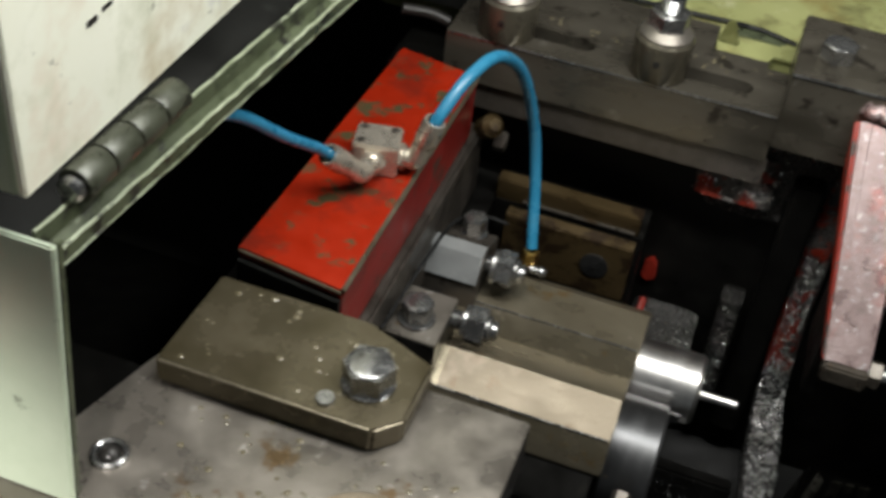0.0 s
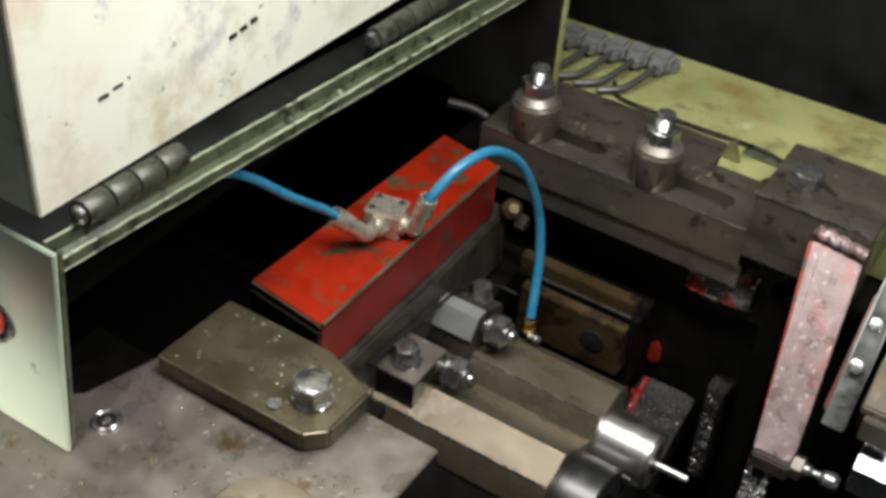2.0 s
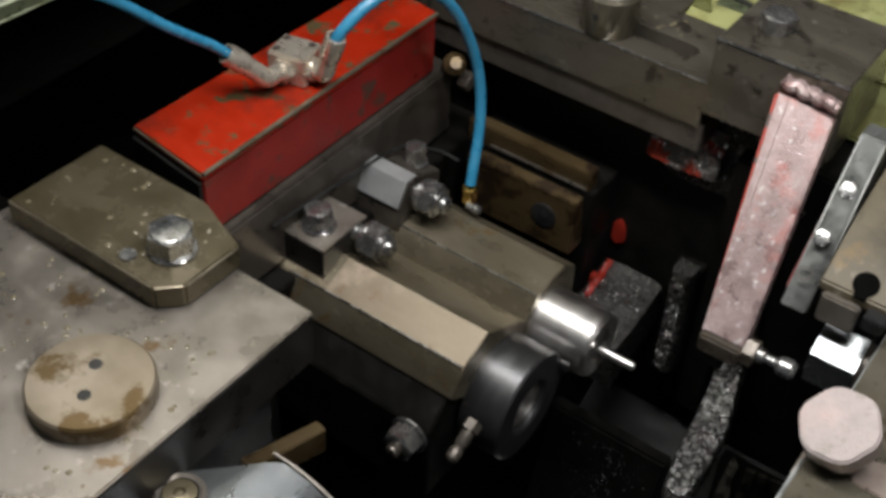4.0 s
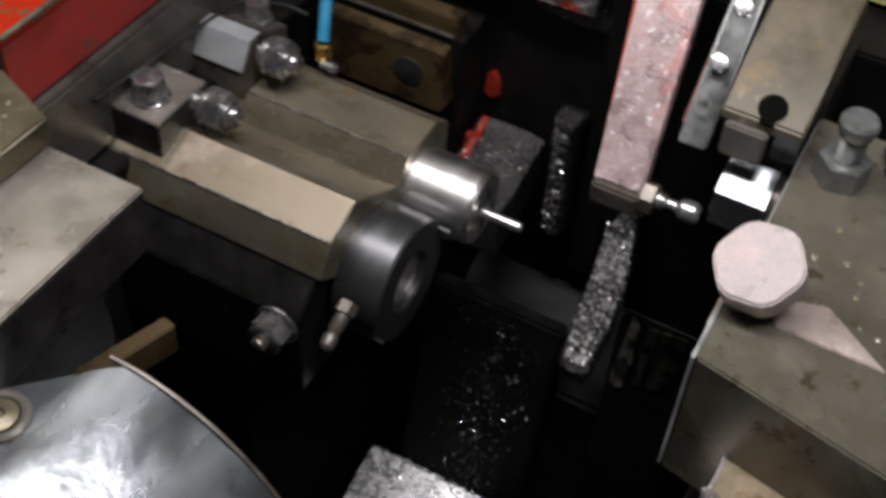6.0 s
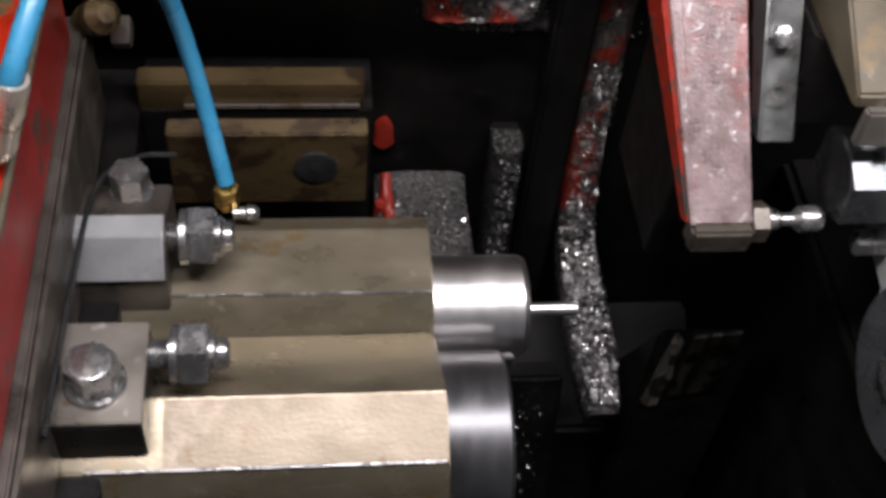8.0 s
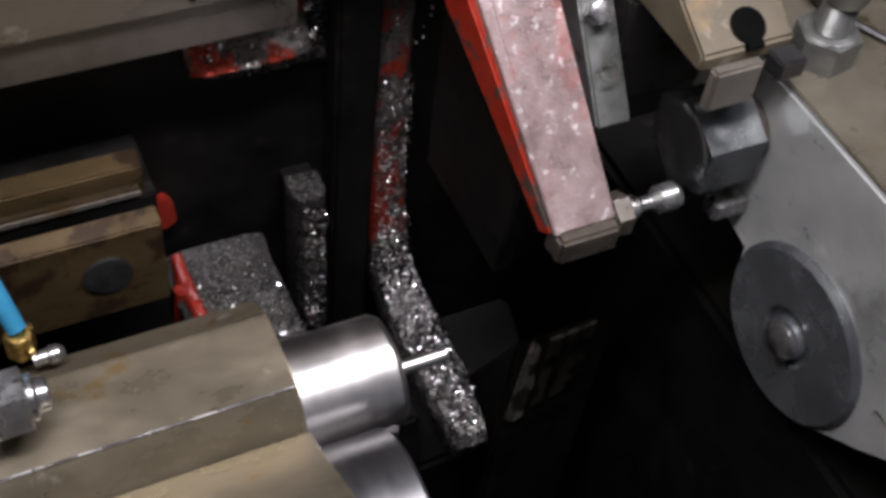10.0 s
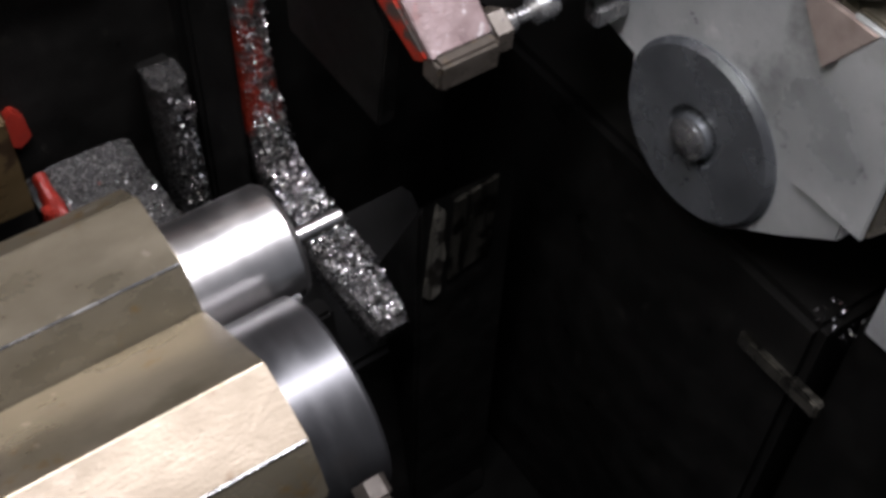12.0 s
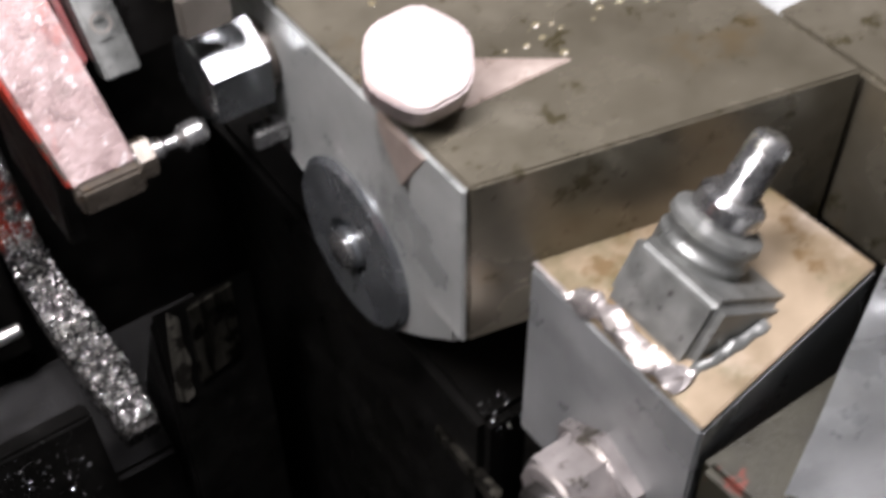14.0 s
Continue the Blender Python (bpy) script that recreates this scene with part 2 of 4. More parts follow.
GREY_PLASTIC = material("grey_plastic_terminal", (0.13, 0.132, 0.13), (0.22, 0.222, 0.215), 0.42, 0.0, 80, 0.25, (0.07, 0.07, 0.065), 0.3, 90)
CABLE_GREY = material("dark_grey_cable", (0.035, 0.035, 0.033), (0.07, 0.07, 0.065), 0.4, 0.0, 80, 0.25, bump=0.05)
SHEET_GREY = material("scratched_grey_sheet", (0.14, 0.152, 0.158), (0.30, 0.315, 0.325), 0.30, 0.85, 26, 0.25, (0.045, 0.06, 0.054), 0.36, 22, 0.2, streak=(1, 0.35, 1), more=[((0.07, 0.082, 0.075), 0.34, 40, 0.25)])
NUT_PALE = material("pale_rubbed_nut_steel", (0.27, 0.25, 0.24), (0.46, 0.42, 0.405), 0.34, 0.7, 60, 0.22, (0.12, 0.11, 0.09), 0.28, 70, 0.3, more=[((0.56, 0.50, 0.48), 0.30, 34, 0.25)])
# pale tone of the washer tab, and of the light patch beside the bolt
PALE_TAB = material("rubbed_tab_steel_and_lit_patch", (0.26, 0.205, 0.175), (0.46, 0.385, 0.34), 0.36, 0.5, 50, 0.2, (0.14, 0.10, 0.07), 0.30, 60, 0.3)
STUD_GREY = material("dull_dusty_grey_steel", (0.10, 0.105, 0.098), (0.21, 0.215, 0.205), 0.38, 0.6, 90, 0.25, (0.06, 0.06, 0.055), 0.3, 120, 0.3)
CHIP_STEEL = material("steel_swarf", (0.84, 0.83, 0.82), (0.96, 0.95, 0.94), 0.24, 1.0, 300, 0.25, bump=0.0)
CHIP_BED = material("packed_swarf_bed", (0.012, 0.0115, 0.011), (0.10, 0.097, 0.092), 0.24, 0.7, 700, 0.16, (0.02, 0.018, 0.016), 0.42, 260, 1.0, fine=1800)
CHIP_RED = material("swarf_over_red_paint", (0.04, 0.037, 0.034), (0.14, 0.13, 0.122), 0.35, 0.5, 420, 0.18, (0.28, 0.03, 0.014), 0.56, 40, 0.9, fine=1200)
# real rubber, and the painted dark of holes and recesses
RUBBER_AND_HOLES = material("black_rubber_and_hole_dark", (0.010, 0.010, 0.010), (0.02, 0.02, 0.02), 0.3, 0.0, 60, 0.25, bump=0.05)
RED_PLASTIC = material("red_plastic_grip", (0.50, 0.03, 0.02), (0.58, 0.04, 0.03), 0.3, 0.0, 60, 0.25, bump=0.02)

# ---- mesh helpers ----


def part(name, bm, mat, parent=None, label=""):
    """Links a bmesh as one mesh object, under a thing or a part."""
    me = bpy.data.meshes.new(name)
    bmesh.ops.recalc_face_normals(bm, faces=bm.faces)
    bm.to_mesh(me)
    bm.free()
    for f in me.polygons:
        f.use_smooth = True
    me.set_sharp_from_angle(angle=radians(32))
    me.materials.append(mat)
    ob = new(name, me)
    if parent:
        ob.parent = parent
        ob.matrix_parent_inverse = parent.matrix_world.inverted()
    if label:
        ob["label"] = label
    return ob


def thing(name, label, category, at=(0, 0, 0), group="", kind=""):
    ob = new(name)
    ob.location = at
    ob.empty_display_size = 0.01
    bpy.context.view_layer.update()
    return tagged(ob, label, category, group, kind)


def solo(name, bm, mat, label, category, group="", kind=""):
    return tagged(part(name, bm, mat), label, category, group, kind)


AX = {"x": (1, 2, 0), "y": (0, 2, 1), "z": (0, 1, 2)}


def prism(poly, axis, lo, hi, bevel=0.0008, seg=2):
    """A polygon in the other two axes (in order), drawn out along axis from lo to hi."""
    bm = bmesh.new()
    a, b, c = AX[axis]

    def vert(p, h):
        v = [0, 0, 0]
        v[a], v[b], v[c] = p[0], p[1], h
        return bm.verts.new(v)
    low, top = [vert(p, lo) for p in poly], [vert(p, hi) for p in poly]
    bm.faces.new(low), bm.faces.new(top)
    n = len(poly)
    for i in range(n):
        bm.faces.new((low[i], low[(i + 1) % n], top[(i + 1) % n], top[i]))
    if bevel:
        bmesh.ops.bevel(bm, geom=list(bm.edges), offset=bevel, segments=seg, affect="EDGES", clamp_overlap=True)
    return bm


def box(x0, x1, y0, y1, z0, z1, bevel=0.0008, seg=2):
    return prism([(x0, y0), (x1, y0), (x1, y1), (x0, y1)], "z", z0, z1, bevel, seg)


def moved(bm, m):
    bmesh.ops.transform(bm, matrix=m, verts=bm.verts)
    return bm


def joined(*bms):
    """Several bmeshes into one."""
    out = bms[0]
    for b in bms[1:]:
        me = bpy.data.meshes.new("tmp")
        b.to_mesh(me)
        b.free()
        out.from_mesh(me)
        bpy.data.meshes.remove(me)
    return out


def lathe(profile, segs=40):
    """Turns (radius, height) pairs round z; a closed profile when first and last radius are not 0."""
    bm = bmesh.new()
    rings = []
    for r, h in profile:
        if r < 1e-6:
            rings.append([bm.verts.new((0, 0, h))])
        else:
            rings.append([bm.verts.new((r * math.cos(2 * math.pi * i / segs), r * math.sin(2 * math.pi * i / segs), h)) for i in range(segs)])
    pairs = list(zip(rings, rings[1:]))
    if profile[0][0] > 1e-6 and profile[-1][0] > 1e-6:
        pairs.append((rings[-1], rings[0]))
    for a, b in pairs:
        for i in range(segs):
            j = (i + 1) % segs
            f = [a[i % len(a)], a[j % len(a)], b[j % len(b)], b[i % len(b)]]
            f = list(dict.fromkeys(f))
            if len(f) > 2:
                bm.faces.new(f)
    return bm


ALONG_X = Matrix(((0, 0, 1, 0), (1, 0, 0, 0), (0, 1, 0, 0), (0, 0, 0, 1)))  # z to x


def at(x, y, z, axis="z", spin=0.0, lean=None):
    """The pose of a turned part with its foot at x, y, z."""
    m = Matrix.Translation((x, y, z))
    if axis == "x":
        m = m @ ALONG_X
    elif axis == "-x":
        m = m @ Matrix.Rotation(math.pi, 4, "Z") @ ALONG_X
    elif axis == "-y":
        m = m @ Matrix.Rotation(math.pi / 2, 4, "X")
    if lean:
        m = m @ Euler([radians(a) for a in lean]).to_matrix().to_4x4()
    return m @ Matrix.Rotation(radians(spin), 4, "Z")


def hexagon(across, height, chamfer=0.12, bore=0.0):
    """A hexagon prism with its corners turned off at the top."""
    R = across / math.sqrt(3)
    bm = prism([(R * math.cos(math.pi / 3 * i), R * math.sin(math.pi / 3 * i)) for i in range(6)], "z", 0, height, 0)
    c = across * chamfer
    # corner chamfer: a short turned crown on the flats' circle
    top = [v for v in bm.verts if v.co.z > height * 0.5]
    for v in top:
        v.co.z = height - c * 0.45
    crown = lathe([(across * 0.5, height - c * 0.45), (across * 0.47, height - c * 0.1), (across * 0.44, height), (0, height)], 24)
    return joined(bm, crown)


def worn_hexagon(across, height):
    """A battered hexagon head: corners knocked off, rim rounded over."""
    R = across / math.sqrt(3)
    pts = []
    for i in range(6):
        for d in (-0.20, 0.0, 0.20):
            a = math.pi / 3 * i + d
            pts.append((R * (0.945 - 0.25 * d * d) * math.cos(a), R * (0.945 - 0.25 * d * d) * math.sin(a)))
    return prism(pts, "z", 0, height, 0.0011, 3)


def washer(r, h):
    return lathe([(r, 0), (r, h * 0.8), (r * 0.96, h), (0, h)], 36)


def stud_bm(r, h):
    """A threaded stud: fine turned grooves and a domed tip."""
    prof = [(0, 0)]
    n = max(4, int(h / 0.0016))
    for i in range(n):
        z = h * 0.9 * i / n
        prof += [(r, z), (r * 0.9, z + h * 0.45 / n)]
    prof += [(r, h * 0.9), (r * 0.9, h * 0.97), (r * 0.6, h), (0, h)]
    return lathe(prof, 24)


def tube(points, r, sides=14, smooth=8):
    """A round hose through points (Catmull-Rom)."""
    P = [Vector(p) for p in points]
    P = [P[0] * 2 - P[1]] + P + [P[-1] * 2 - P[-2]]
    line = []
    for i in range(1, len(P) - 2):
        for k in range(smooth):
            t = k / smooth
            a, b, c, d = P[i - 1], P[i], P[i + 1], P[i + 2]
            line.append(0.5 * ((2 * b) + (c - a) * t + (2 * a - 5 * b + 4 * c - d) * t * t + (3 * b - a - 3 * c + d) * t ** 3))
    line.append(P[-2])
    bm = bmesh.new()
    rings = []
    up = Vector((0.1, 0.2, 1)).normalized()
    for i, p in enumerate(line):
        d = (line[min(i + 1, len(line) - 1)] - line[max(i - 1, 0)]).normalized()
        s = d.cross(up)
        if s.length < 1e-3:
            s = d.cross(Vector((1, 0, 0)))
        s.normalize()
        u = s.cross(d)
        up = u
        rings.append([bm.verts.new(p + r * (math.cos(2 * math.pi * j / sides) * s + math.sin(2 * math.pi * j / sides) * u)) for j in range(sides)])
    for a, b in zip(rings, rings[1:]):
        for j in range(sides):
            bm.faces.new((a[j], a[(j + 1) % sides], b[(j + 1) % sides], b[j]))
    bm.faces.new(rings[0]), bm.faces.new(rings[-1])
    return bm


def hex_bolt(name, m, across, height, mat, parent, washer_r=0.0, label=""):
    """A hexagon head with an optional washer, its seat at the pose m."""
    head = part(name, moved(hexagon(across, height), m @ Matrix.Translation((0, 0, 0.002 if washer_r else 0))), mat, parent, label)
    if washer_r:
        part("washer", moved(washer(washer_r, 0.002), m), mat, head)
    return head


def rough_slab(path, widths, depth, steps=40, across=10, amp=0.0016, seed=0.0):
    """A rib along a path in space, its face (towards -y and up) lumpy with packed swarf."""
    bm = bmesh.new()
    P = [Vector(p) for p in path]
    seg = [(P[i + 1] - P[i]).length for i in range(len(P) - 1)]
    total = sum(seg)
    rows = []
    for s in range(steps + 1):
        d, i = total * s / steps, 0
        while i < len(seg) - 1 and d > seg[i]:
            d -= seg[i]
            i += 1
        k = min(1, d / seg[i])
        c = P[i].lerp(P[i + 1], k)
        w = widths[i] * (1 - k) + widths[i + 1] * k
        t = (P[i + 1] - P[i]).normalized()
        n = Vector((1, 0, 0)).cross(t)
        if n.y > 0 or (abs(n.y) < 1e-3 and n.z < 0):
            n = -n
        row = []
        for j in range(across + 1):
            u = j / across - 0.5
            p = c + Vector((u * w, 0, 0))
            h = amp * (noise.noise(p * 260 + Vector((seed, 0, 0))) + 0.6 * noise.noise(p * 700)) - 0.005 * abs(2 * u) ** 4
            row.append(bm.verts.new(p + n * h))
        rows.append((row, n))
    for (a, _), (b, _) in zip(rows, rows[1:]):
        for j in range(across):
            bm.faces.new((a[j], a[j + 1], b[j + 1], b[j]))
    # sides and back
    back = [[bm.verts.new(r[0].co - n * depth), bm.verts.new(r[-1].co - n * depth)] for r, n in rows]
    for i in range(len(rows) - 1):
        a, b = rows[i][0], rows[i + 1][0]
        bm.faces.new((a[0], b[0], back[i + 1][0], back[i][0]))
        bm.faces.new((a[-1], back[i][1], back[i + 1][1], b[-1]))
        bm.faces.new((back[i][0], back[i + 1][0], back[i + 1][1], back[i][1]))
    bm.faces.new([*rows[0][0], back[0][1], back[0][0]])
    bm.faces.new([*rows[-1][0][::-1], back[-1][0], back[-1][1]])
    return bm


def swarf(spots, size, seed):
    """Loose curled chips at the given places, as one mesh."""
    rnd = random.Random(seed)
    verts, faces = [], []
    for p in spots:
        s = size * rnd.uniform(0.4, 1.5)
        e = Euler((rnd.uniform(0, 6.3), rnd.uniform(0, 6.3), rnd.uniform(0, 6.3))).to_matrix()
        i = len(verts)
        for q in ((-1, -0.35, 0), (0, -0.4, 0.45), (1, -0.3, 0), (1, 0.3, 0.05), (0, 0.4, 0.5), (-1, 0.35, 0.05)):
            v = Vector(p) + e @ (Vector(q) * s)
            verts.append(v[:])
        faces += [(i, i + 1, i + 4, i + 5), (i + 1, i + 2, i + 3, i + 4)]
    me = bpy.data.meshes.new("swarf")
    me.from_pydata(verts, [], faces)
    me.materials.append(CHIP_STEEL)
    return tagged(new("swarf", me), "loose bright steel swarf lying on oily casting", "swarf", kind="stuff")

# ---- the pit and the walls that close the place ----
# floor coloured black to hold the pit's shade
solo("floor", box(-0.9, 0.9, -1.2, 0.7, -0.10, -0.08, 0), UNLIT_BLACK, "chip pit floor with its unlit depth painted black", "floor", kind="structure")
solo("wall_back", box(-0.9, 0.9, 0.34, 0.36, -0.08, 1.1, 0), NEAR_BLACK, "near-black machine wall behind the table", "wall", kind="structure")
solo("wall_left", box(-0.9, -0.88, -1.2, 0.34, -0.08, 1.1, 0), NEAR_BLACK, "dark machine wall", "wall", kind="structure")
solo("wall_right", box(0.88, 0.9, -1.2, 0.34, -0.08, 1.1, 0), NEAR_BLACK, "dark machine wall", "wall", kind="structure")

# casting behind the tool, with ribs under a crust of swarf
casting = thing("machine_casting", "oily machine casting, pit shade in its black, crusted with swarf and red paint", "casting", (0, 0.13, 0.1), kind="structure")
# webs and foot take the pit's darkness from their colour
part("back_web", prism([(0.128, -0.08), (0.33, -0.08), (0.33, 0.395), (0.128, 0.395)], "x", -0.27, 0.36, 0.002), SHADED_OIL_BLACK, casting)
part("foot", prism([(0.128, -0.08), (0.128, 0.13), (0.06, 0.09), (0.03, -0.08)], "x", -0.052, 0.14, 0.003), SHADED_OIL_BLACK, casting)
part("narrow_rib", rough_slab([(0.0055, 0.100, 0.294), (0.0075, 0.099, 0.20)], [0.0155, 0.0165], 0.012, 40, 10, 0.0018, 3.0), CHIP_BED, casting, "narrow rib crusted with swarf")
part("rib_back", box(0.000, 0.014, 0.113, 0.129, 0.16, 0.288, 0.001), SHADED_OIL_BLACK, casting)
part("ring_mark", moved(lathe([(0.0042, 0), (0.0042, 0.0016), (0.0030, 0.0020), (0.0028, 0)], 20), at(0.0085, 0.0985, 0.281, "-y")), CHIP_BED, casting)
part("wide_rib", rough_slab([(0.051, 0.126, 0.40), (0.050, 0.118, 0.29), (0.053, 0.112, 0.225)],
                            [0.022, 0.020, 0.020], 0.013, 50, 12, 0.0020, 9.0), CHIP_RED, casting, "curved rib with red paint under swarf")
part("rib_foot", rough_slab([(0.0532, 0.1120, 0.232), (0.0540, 0.1080, 0.213), (0.0565, 0.0985, 0.199), (0.0590, 0.083, 0.1895), (0.0615, 0.055, 0.181), (0.0630, 0.030, 0.1735), (0.0635, 0.022, 0.171)], [0.020, 0.022, 0.024, 0.026, 0.025, 0.022, 0.017], 0.010, 70, 18, 0.0024, 4.0), CHIP_BED, casting, "rib foot under bright swarf")
part("red_ledge", rough_slab([(-0.036, 0.118, 0.262), (-0.036, 0.105, 0.257), (-0.034, 0.05, 0.253)], [0.048, 0.048, 0.048], 0.04, 30, 16, 0.0014, 5.0), CHIP_BED, casting, "ledge with red paint under swarf")
part("red_corner_paint", rough_slab([(-0.054, 0.1165, 0.2625), (-0.054, 0.1035, 0.2575), (-0.052, 0.080, 0.2557)], [0.007, 0.009, 0.006], 0.003, 16, 10, 0.0022, 8.0), RED_DIM, casting, "red painted corner of the ledge")
part("red_patch", prism([(-0.061, 0.275), (-0.056, 0.271), (-0.050, 0.275), (-0.051, 0.288), (-0.055, 0.294), (-0.060, 0.290)], "y", 0.124, 0.1285, 0.001), RED_DIM, casting, "patch of bright red paint")
part("red_corner", prism([(-0.062, 0.236), (-0.046, 0.238), (-0.047, 0.254), (-0.060, 0.258)], "y", 0.098, 0.104, 0.001), RED_DIM, casting, "patch of bright red paint")
part("rail_ledge", rough_slab([(-0.018, 0.121, 0.402), (-0.016, 0.108, 0.372)], [0.052, 0.050], 0.03, 16, 24, 0.0022, 21.0), CHIP_RED, casting, "ledge under the rail with pinkish swarf")
part("upright_rib", box(0.020, 0.040, 0.112, 0.14, 0.16, 0.396, 0.002), SHADED_OIL_BLACK, casting)
part("crusted_face", rough_slab([(0.012, 0.1262, 0.416), (0.012, 0.1250, 0.352)], [0.118, 0.104], 0.004, 24, 44, 0.0020, 31.0), CHIP_BED, casting, "dark face sprinkled with swarf under the rail")

rnd = random.Random(4)


def scatter(n, f):
    return [f(rnd.random(), rnd.random()) for _ in range(n)]


swarf(scatter(260, lambda a, b: (0.0015 + 0.010 * a, 0.0985, 0.203 + 0.088 * b)), 0.0008, 1)
swarf(scatter(1500, lambda a, b: (0.0425 + 0.016 * a, 0.116 - 0.004 * (1 - b), 0.21 + 0.13 * b)), 0.0005, 2)
FOOT = [(0.0525, 0.1150, 0.250, 0.017), (0.0540, 0.1085, 0.215, 0.020), (0.0565, 0.0990, 0.201, 0.023), (0.0590, 0.0830, 0.1915, 0.025), (0.0615, 0.0550, 0.183, 0.024), (0.0632, 0.0260, 0.1745, 0.016)]


def on_foot(a, b):
    """A place on the bent foot of the wide rib; more chips lie lower down."""
    k = b ** 0.8 * 4.999
    p, q, f = FOOT[int(k)], FOOT[int(k) + 1], k % 1
    x, y, z, w = [u + (v - u) * f for u, v in zip(p, q)]
    lift = 0.0022 * ((a * 97) % 1)
    return (x + w * (a - 0.5) * 0.95, y - lift * (1 - b), z + lift * b)


swarf(scatter(5500, on_foot), 0.00060, 3)
swarf(scatter(220, lambda a, b: (-0.055 + 0.042 * a, 0.055 + 0.05 * b, 0.2545 + 0.003 * b)), 0.0010, 5)
swarf(scatter(60, lambda a, b: (0.166 + 0.016 * a, -0.134 + 0.02 * b, 0.2622)), 0.0007, 9)
swarf(scatter(160, lambda a, b: (-0.04 + 0.05 * a, 0.107 + 0.012 * b, 0.374 + 0.03 * b)), 0.0011, 6)
swarf(scatter(200, lambda a, b: (-0.045 + 0.115 * a, 0.1238, 0.350 + 0.066 * b)), 0.0008, 12)

# pale block low in the pit
pit_block = solo("pit_block", prism([(-0.12, -0.08), (-0.12, -0.045), (0.010, 0.0), (0.010, -0.08)], "x", -0.074, 0.024, 0.002), PIT_STEEL, "pale steel block strewn with swarf low in the pit", "block")
swarf(scatter(900, lambda a, b: (-0.074 + 0.098 * a, 0.010 - 0.04 * b * b, 0.001 - 0.0138 * b * b)), 0.0010, 7)
# sloping apron between slide and pit, the pit's shade in its black
apron = solo("apron", prism([(0.013, -0.07), (0.013, 0.0), (0.050, 0.165), (0.062, 0.165), (0.062, -0.07)], "x", -0.052, 0.046, 0.002), SHADED_OIL_BLACK, "oily apron plate with pit shade in its black, sprinkled with swarf", "plate")
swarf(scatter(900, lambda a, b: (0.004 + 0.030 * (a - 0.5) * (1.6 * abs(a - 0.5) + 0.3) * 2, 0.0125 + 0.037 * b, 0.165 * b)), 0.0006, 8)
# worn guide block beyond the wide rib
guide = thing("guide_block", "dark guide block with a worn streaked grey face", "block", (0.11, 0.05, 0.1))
# body so black that its form sinks into the pit's shade
part("body", prism([(0.034, -0.08), (0.034, 0.2330), (0.105, 0.08), (0.105, -0.08)], "x", 0.084, 0.140, 0.002), SHADED_OIL_BLACK, guide)
part("streaked_face", prism([(0.101, 0.168), (0.126, 0.176), (0.128, 0.230), (0.103, 0.226)], "y", 0.0325, 0.036, 0.0006), STREAKED, guide, "streaked grey face")
part("worn_face", prism([(0.0865, 0.164), (0.091, 0.160), (0.0965, 0.163), (0.0955, 0.178), (0.099, 0.19), (0.096, 0.206), (0.098, 0.222), (0.0925, 0.231), (0.0895, 0.205)], "y", 0.032, 0.036, 0.0006), STEEL_WORN, guide, "worn grey streak")

# ---- the table with its clamp plate ----
TABLE = 0.430
TABLE_OUTLINE = [(-0.34, -0.62), (-0.082, -0.62), (-0.078, -0.183), (-0.245, -0.183), (-0.256, -0.222), (-0.268, -0.268), (-0.30, -0.295), (-0.34, -0.295)]
table = thing("base_plate", "worn grey steel table plate with oil stains and sides painted shade-black", "plate", (-0.2, -0.4, 0.395))
# table sides lie in shadow, which is put into this black body
part("body", prism(TABLE_OUTLINE, "z", 0.395, TABLE - 0.0022, 0.0010), BLACK_STEEL, table, "sides with their shade painted black")
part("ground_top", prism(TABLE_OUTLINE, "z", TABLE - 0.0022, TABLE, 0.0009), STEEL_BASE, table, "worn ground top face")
# shade below the table plate is in this colour
solo("table_support", box(-0.335, -0.10, -0.60, -0.195, -0.08, 0.3935, 0.001), SHADED_OIL_BLACK, "oily support under the table plate, shade painted black", "support")
clamp_plate = thing("clamp_plate", "brown oil-stained steel clamp plate bolted on the table", "plate", (-0.19, -0.19, TABLE))
part("plate", prism([(-0.247, -0.230), (-0.140, -0.230), (-0.129, -0.219), (-0.128, -0.181), (-0.166, -0.166), (-0.245, -0.166)], "z", TABLE, 0.4445, 0.0014), STEEL_PLATE, clamp_plate)
hex_bolt("bolt", at(-0.152, -0.204, 0.4445, spin=12), 0.0215, 0.0125, STEEL_BOLT, clamp_plate, 0.0128, "shiny zinc hex bolt")
for e0, e1 in (((-0.245, -0.2296), (-0.141, -0.2296)), ((-0.1392, -0.2293), (-0.1296, -0.2195)), ((-0.1286, -0.2180), (-0.1281, -0.1825))):
    part("rubbed_edge", tube([(*e0, 0.4440), ((e0[0] + e1[0]) / 2, (e0[1] + e1[1]) / 2, 0.4441), (*e1, 0.4440)], 0.0008, 8, 4), STEEL_TAN, clamp_plate, "bare rubbed edge")
part("dowel_pin", moved(washer(0.0045, 0.0018), at(-0.166, -0.221, 0.4445)), STEEL_BOLT, clamp_plate)

cap = thing("round_cap", "tan oil-stained round steel cap with two holes", "cap", (-0.123, -0.286, TABLE))
cap_bm = lathe([(0.030, 0), (0.030, 0.0085), (0.0288, 0.0098), (0, 0.0098)], 56)
part("disc", moved(cap_bm, at(-0.123, -0.286, TABLE)), CAP_TAN, cap)
